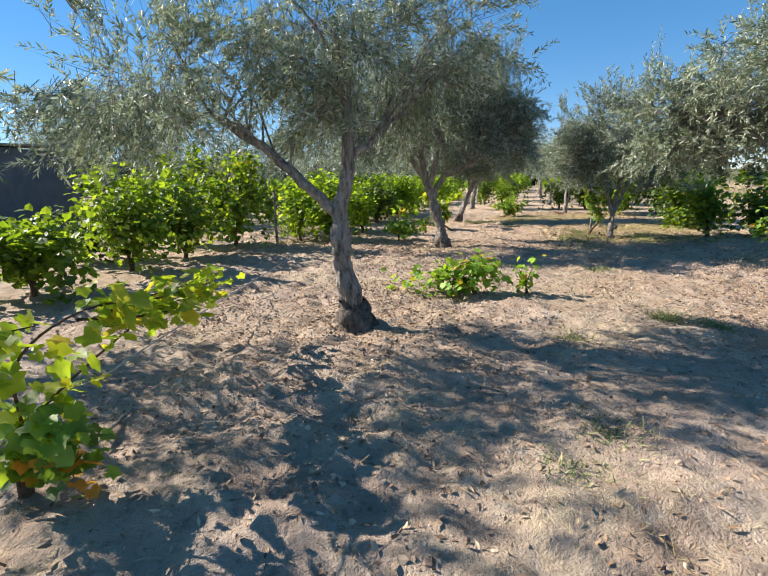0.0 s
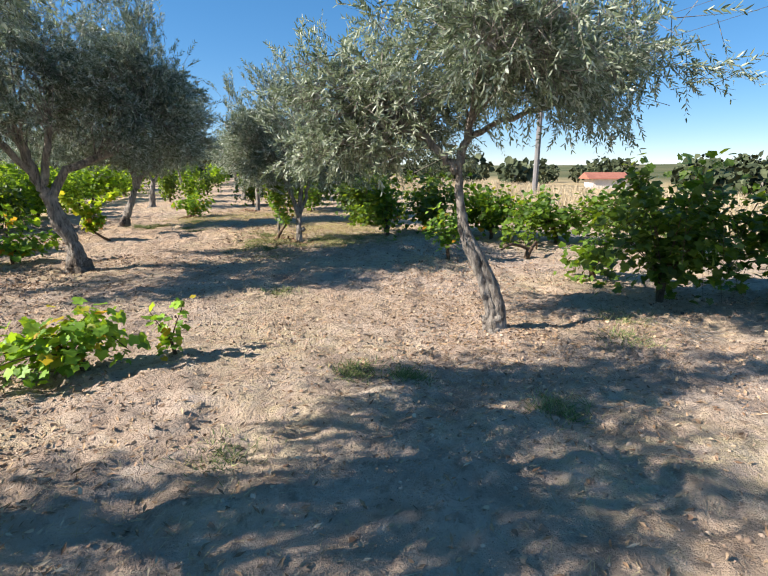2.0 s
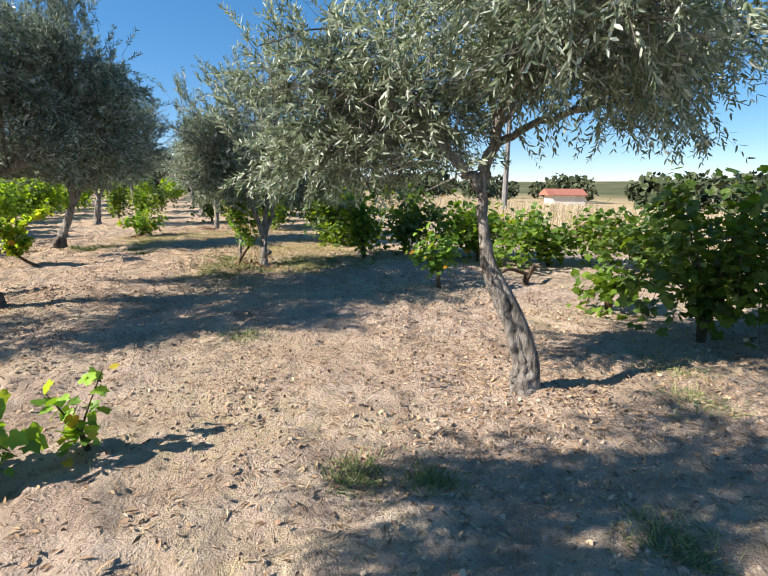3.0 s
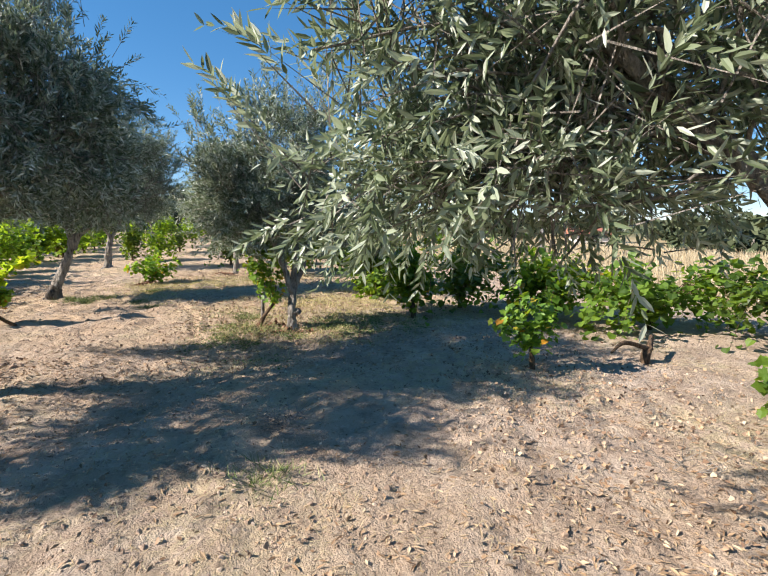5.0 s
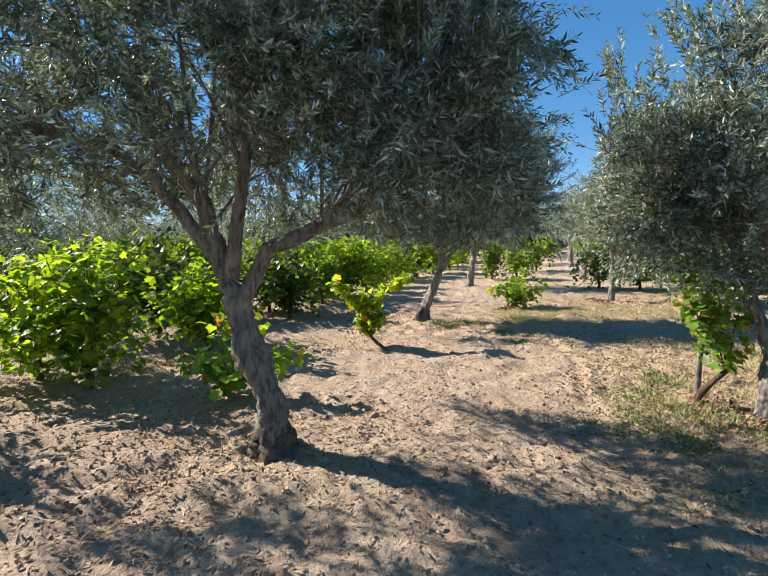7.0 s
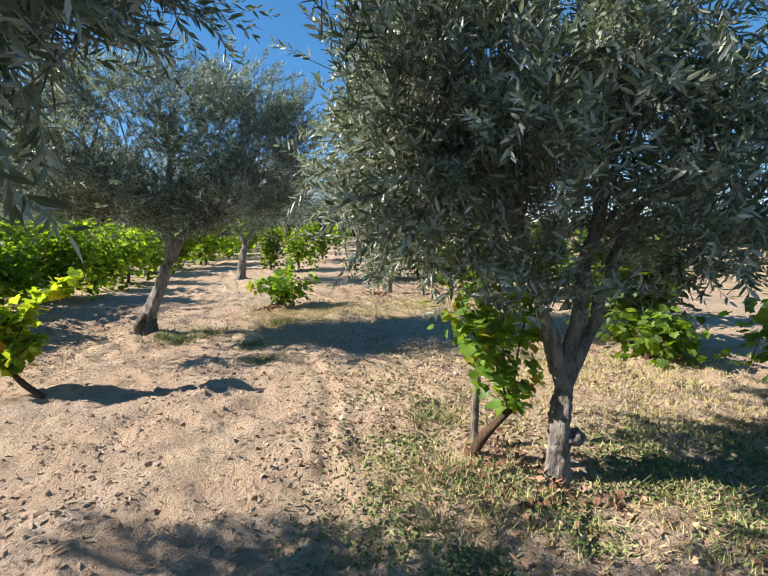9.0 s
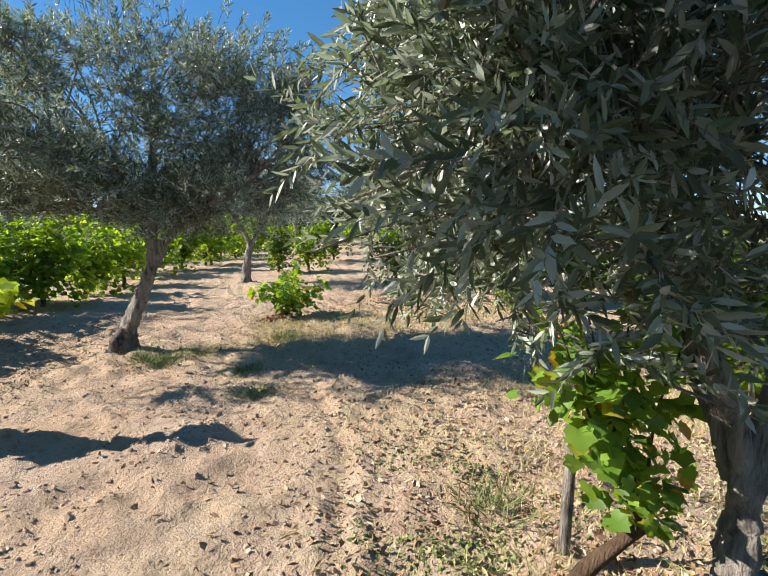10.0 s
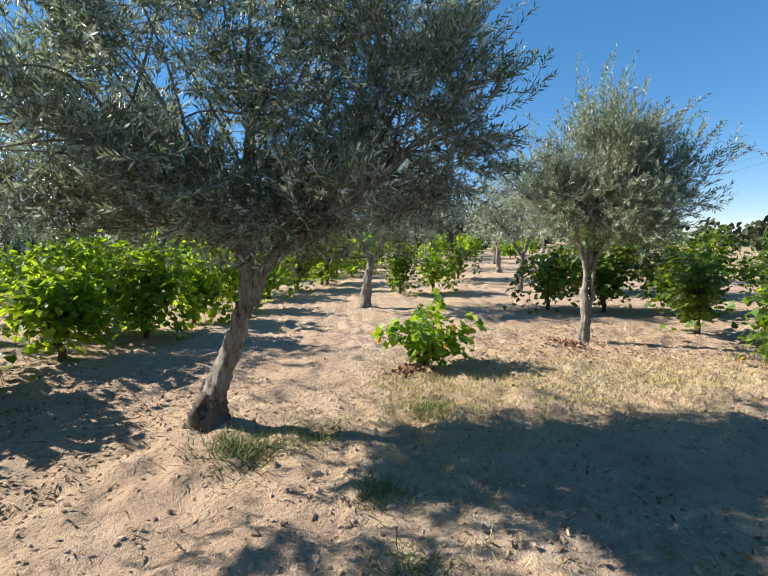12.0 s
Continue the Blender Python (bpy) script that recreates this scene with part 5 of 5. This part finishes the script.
def ground_cover():
    r = np.random.default_rng(77)
    # fallen olive leaves
    P = on_ground(200000, r, -4, 9, 0.5, 20, lambda x, y: (0.12 + 0.75 * tree_cover(x, y, 2.6) * (0.4 + vnoise(x, y, 0.6, 22))) * (1 - 0.8 * open_strip(x, y)), 0.006)
    n = len(P)
    a = r.uniform(0, 6.283, n)
    along = np.stack([np.cos(a), np.sin(a), r.normal(0, 0.25, n)], -1)
    V, F = scatter(SLIM_T, SLIM_F, P, along, np.cross(along, [0, 0, 1.0]) + r.normal(0, 0.45, (n, 3)), r.uniform(0.03, 0.07, n), r.uniform(0.01, 0.02, n))
    tagged(mk("leaf_litter", V, F, DRY_LEAF), "dry brown olive leaves strewn on the soil", "leaf litter", kind="stuff")
    # curled dead vine leaves and bits of husk
    P = on_ground(70000, r, -3.5, 8.5, 0.5, 18, lambda x, y: (0.05 + 0.5 * smooth(0.45, 0.75, vnoise(x, y, 1.0, 31)) * (0.3 + vnoise(x, y, 0.25, 32)) + 0.25 * tree_cover(x, y, 2.0)) * (1 - 0.85 * open_strip(x, y)), 0.012)
    n = len(P)
    V, F = scatter(LOBED_T, LOBED_F, P, r.normal(size=(n, 3)) * [1, 1, 0.45], r.normal(size=(n, 3)), r.uniform(0.015, 0.042, n), r.uniform(0.012, 0.036, n))
    tagged(mk("dead_leaf_litter", V, F, HUSK), "curled brown dead leaves lying on the soil", "leaf litter", kind="stuff")
    # straw
    P = on_ground(60000, r, -3, 9, 0.3, 20, lambda x, y: np.clip(smooth(0.45, 0.8, vnoise(x, y, 1.3, 23)) * 0.55 * (1 - 0.8 * open_strip(x, y)) + grassy(x, y) * 0.1, 0, 1), 0.008)
    n = len(P)
    a = r.uniform(0, 6.283, n)
    along = np.stack([np.cos(a), np.sin(a), np.abs(r.normal(0, 0.25, n))], -1)
    V, F = scatter(BLADE_T, BLADE_F, P, along, np.cross(along, [0, 0, 1.0]), r.uniform(0.04, 0.11, n), np.full(n, 0.003))
    tagged(mk("straw", V, F, STRAW), "pale trodden straw lying on the soil", "straw", kind="stuff")
    # standing dry grass
    P = on_ground(190000, r, 3.2, 9.2, 9.5, 18.5, grassy)
    n = len(P)
    along = unit(np.stack([r.normal(0, 0.6, n), r.normal(0, 0.6, n), np.ones(n)], -1))
    V, F = scatter(BLADE_T, BLADE_F, P, along, r.normal(size=(n, 3)), r.uniform(0.02, 0.075, n), np.full(n, 0.0045))
    tagged(mk("dry_grass", V, F, DRY_GRASS), "short straw-yellow dry grass under the olives", "dry grass", kind="stuff")
    # tall dry grass of the field beyond the vines
    n = 32000
    x, y = r.uniform(11, 42, n), r.uniform(-12, 40, n)
    ok = (x - 0.26 * y) > 10.5 + 3 * vnoise(x, y, 2.0, 24)
    x, y = x[ok], y[ok]
    n = len(x)
    P = np.stack([x, y, ground_height(x, y)], -1)
    along = unit(np.stack([r.normal(0, 0.3, n), r.normal(0, 0.3, n), np.ones(n)], -1))
    V, F = scatter(BLADE_T, BLADE_F, P, along, r.normal(size=(n, 3)), r.uniform(0.3, 0.75, n), np.full(n, 0.018))
    tagged(mk("field_grass", V, F, FIELD), "tall tan dry grass of the open field", "dry grass", kind="stuff")
    # clods and small stones
    P = on_ground(48000, r, -2.6, 8.0, 0.4, 17.0, lambda x, y: np.clip(0.12 + smooth(0.4, 0.75, vnoise(x, y, 0.9, 25)) * 0.9, 0, 1))
    n = len(P)
    four = np.arange(4) * np.pi / 2
    oct_v = np.concatenate([np.stack([np.cos(four), np.sin(four), four * 0 - 0.35], -1), np.stack([0.72 * np.cos(four + 0.6), 0.72 * np.sin(four + 0.6), four * 0 + 0.45], -1), [(0, 0, 0.7)]])
    oct_f = np.array([t for k in range(4) for t in ((k, (k + 1) % 4, 4 + k), ((k + 1) % 4, 4 + (k + 1) % 4, 4 + k), (4 + k, 4 + (k + 1) % 4, 8))])
    s = (0.006 + 0.032 * r.beta(0.8, 5.0, n)) * (1 + 0.25 * open_strip(P[:, 0], P[:, 1]))
    V = P[:, None, :] + oct_v[None] * s[:, None, None] * r.uniform(0.7, 1.25, (n, 9, 1)) * r.uniform(0.6, 1.2, (n, 1, 3)) + r.normal(0, 0.1, (n, 9, 3)) * s[:, None, None]
    F = (oct_f[None] + (np.arange(n) * 9)[:, None, None]).reshape(-1, 3)
    tagged(mk("clods", V.reshape(-1, 3), F, CLOD), "loose crumbs and clods of dry earth", "clods", kind="stuff")
    # a carpet of small weeds in the olives' shade
    P = on_ground(80000, r, 3.6, 7.8, 9.4, 12.9, lambda x, y: np.clip(np.exp(-(((x - 4.6) / 0.6) ** 2 + ((y - 10.6) / 0.75) ** 2)) + np.exp(-(((x - 6.2) / 0.8) ** 2 + ((y - 10.6) / 0.6) ** 2)) + 0.5 * np.exp(-(((x - 4.8) / 0.4) ** 2 + ((y - 12.0) / 0.6) ** 2)), 0, 1) * smooth(0.25, 0.6, vnoise(x, y, 0.3, 41)), 0.012)
    n = len(P)
    V, F = scatter(LOBED_T, LOBED_F, P, r.normal(size=(n, 3)) * [1, 1, 0.5], r.normal(size=(n, 3)) * [1, 1, 0.3], r.uniform(0.012, 0.03, n), r.uniform(0.008, 0.02, n))
    tagged(mk("weed_carpet", V, F, WEED), "low carpet of small green weeds in shade", "weeds", kind="stuff")
    # green weed tufts
    for x, y, rad, count, h in ((2.95, 4.75, 0.18, 420, 0.09), (3.25, 4.45, 0.16, 380, 0.08), (3.75, 3.45, 0.2, 350, 0.09), (2.95, 15.55, 0.3, 900, 0.11), (3.45, 15.75, 0.25, 500, 0.08), (3.9, 14.9, 0.2, 350, 0.08), (4.45, 16.2, 0.22, 500, 0.10), (3.95, 14.2, 0.22, 350, 0.07),
                                (4.75, 11.0, 0.45, 700, 0.10), (6.0, 10.8, 0.5, 800, 0.10), (5.0, 12.0, 0.25, 250, 0.15), (3.4, 7.4, 0.22, 220, 0.10), (5.4, 3.9, 0.3, 300, 0.07), (6.0, 4.3, 0.3, 300, 0.07), (1.3, 2.5, 0.25, 260, 0.06), (1.75, 4.2, 0.22, 260, 0.06), (0.9, 2.1, 0.2, 160, 0.05)):
        t = thing("weed_tuft", x, y)
        q = r.normal(0, rad * 0.5, (count, 2))
        gx, gy = q[:, 0] + x, q[:, 1] + y
        P = np.stack([q[:, 0], q[:, 1], ground_height(gx, gy) - t.location[2]], -1)
        along = unit(np.stack([q[:, 0] * 2 + r.normal(0, 0.8, count), q[:, 1] * 2 + r.normal(0, 0.8, count), np.ones(count) * 0.8], -1))
        V, F = scatter(BLADE_T, BLADE_F, P, along, r.normal(size=(count, 3)), 0.95 * h * r.uniform(0.4, 1.3, count), np.full(count, 0.006))
        tagged(mk("foliage", V, F, WEED, t), kind="stuff")
        tagged(t, "low tuft of grey-green weeds on dry soil", "weed", "weed tufts")
    # heaps of red dead leaves at two stems
    for x, y, w in ((4.45, 17.3, 0.13), (6.7, 18.2, 0.13), (5.1, 11.0, 0.24)):
        t = thing("dead_leaf_heap", x, y)
        q = r.normal(0, w, (160, 2))
        P = np.stack([q[:, 0], q[:, 1], ground_height(q[:, 0] + x, q[:, 1] + y) - t.location[2] + 0.02 + 0.05 * np.exp(-(q ** 2).sum(1) * 40) * r.uniform(0, 1, 160)], -1)
        V, F = scatter(GRAPE_T, GRAPE_F, P, r.normal(size=(160, 3)) * [1, 1, 0.5], r.normal(size=(160, 3)), r.uniform(0.02, 0.05, 160), r.uniform(0.02, 0.045, 160))
        tagged(mk("litter", V, F, RED_LEAF, t), kind="stuff")
        tagged(t, "small heap of reddish dead leaves on the soil", "dead leaves", "dead leaf heaps")


ground_cover()


def ground_things():
    r = np.random.default_rng(91)
    # big clods turned up beside the lane
    for k, (x, y, s) in enumerate([(1.93, 11.32, 0.10), (1.72, 11.48, 0.09), (1.4, 11.6, 0.07), (1.56, 11.52, 0.06), (2.04, 11.2, 0.07), (1.3, 11.68, 0.06), (2.1, 11.25, 0.05), (2.42, 11.5, 0.06), (2.55, 11.66, 0.07), (2.68, 11.8, 0.06), (2.85, 11.85, 0.05), (3.05, 12.05, 0.06), (3.18, 12.12, 0.05), (1.55, 11.7, 0.06), (2.3, 11.4, 0.05), (3.5, 12.9, 0.045), (2.9, 13.3, 0.05), (3.7, 13.6, 0.04), (3.2, 14.0, 0.045), (2.4, 13.0, 0.05), (4.0, 12.7, 0.035), (3.3, 13.1, 0.03)]):
        bm = bmesh.new()
        bmesh.ops.create_icosphere(bm, subdivisions=2, radius=s)
        for v in bm.verts:
            v.co *= 0.75 + 0.6 * noise.noise(v.co * (1.7 / s) + Vector((k * 3.1, 0, 0)))
            v.co.z *= 0.7
        clod = thing("earth_clod", x, y)
        part("lump", bm, CLOD_BIG, clod)
        tagged(clod, "hard lump of pale reddish dry earth", "earth clod", "earth clods")
    # dry brushwood and a dark scraped hollow with dead weeds
    for x, y, w, count, mat, label in ((6.0, 3.65, 0.32, 70, BARK_PALE, "tangle of dry grey twigs lying on soil"), (3.78, 8.0, 0.22, 60, BARK, "dark dead brush in a scraped hollow"), (5.75, 5.9, 0.22, 30, BARK_PALE, "few dry grey twigs lying on soil")):
        t = thing("brushwood", x, y)
        bits = []
        for _ in range(count):
            a, q = r.uniform(0, 6.283), r.normal(0, w * 0.4, 2)
            L = r.uniform(0.08, 0.3)
            p0 = np.array([q[0], q[1], r.uniform(0.01, 0.05)])
            d = np.array([math.cos(a), math.sin(a), r.uniform(0.0, 0.55)])
            bits.append(tube(curve_path([p0, p0 + d * L * 0.5 + r.normal(0, 0.015, 3), p0 + d * L + r.normal(0, 0.02, 3)], 2), np.linspace(0.0035, 0.0015, 5), 3))
        V, F = joined(bits)
        tagged(mk("twig_work", V, F, mat, t), kind="stuff")
        tagged(t, label, "brushwood", "brushwood")


ground_things()


# ---- far hedge and woods at the field's edge ----
def far_woods():
    r = np.random.default_rng(9)
    trunks, P, S = [], [], []
    for k in range(300):
        a = radians(r.uniform(-25, 135))
        d = r.uniform(65, 150)
        x, y = d * math.cos(a), d * math.sin(a)
        if math.hypot(x - 84, y - 51) < 14 or (abs(math.degrees(a) - 32) < 7 and d < 100):
            continue
        z = gz(x, y)
        hh = r.uniform(4.0, 6.4) * (0.75 if d < 85 else 1.0)
        trunks.append(tube(np.array([(x, y, z - 0.2), (x, y, z + hh * 0.5)]), [0.2, 0.12], 5))
        n = 120
        dd = unit(r.normal(size=(n, 3))) * (r.uniform(0.3, 1, n) ** 0.5)[:, None]
        P.append(np.array([x, y, z + hh * 0.55]) + dd * [r.uniform(1.8, 3.2), r.uniform(1.8, 3.2), hh * 0.5])
        S.append(np.full(n, 0.85))
    V, F = joined(trunks)
    wood = mk("far_woods", V, F, BARK)
    tagged(wood, "low belt of dark green trees beyond the field", "woods", kind="stuff")
    P, S = np.concatenate(P), np.concatenate(S)
    n = len(P)
    V, F = scatter(LOBED_T, LOBED_F, P, r.normal(size=(n, 3)), r.normal(size=(n, 3)), S * r.uniform(0.6, 1.4, n), S * r.uniform(0.6, 1.4, n))
    tagged(mk("foliage", V, F, FAR_LEAF, wood), kind="stuff")


far_woods()
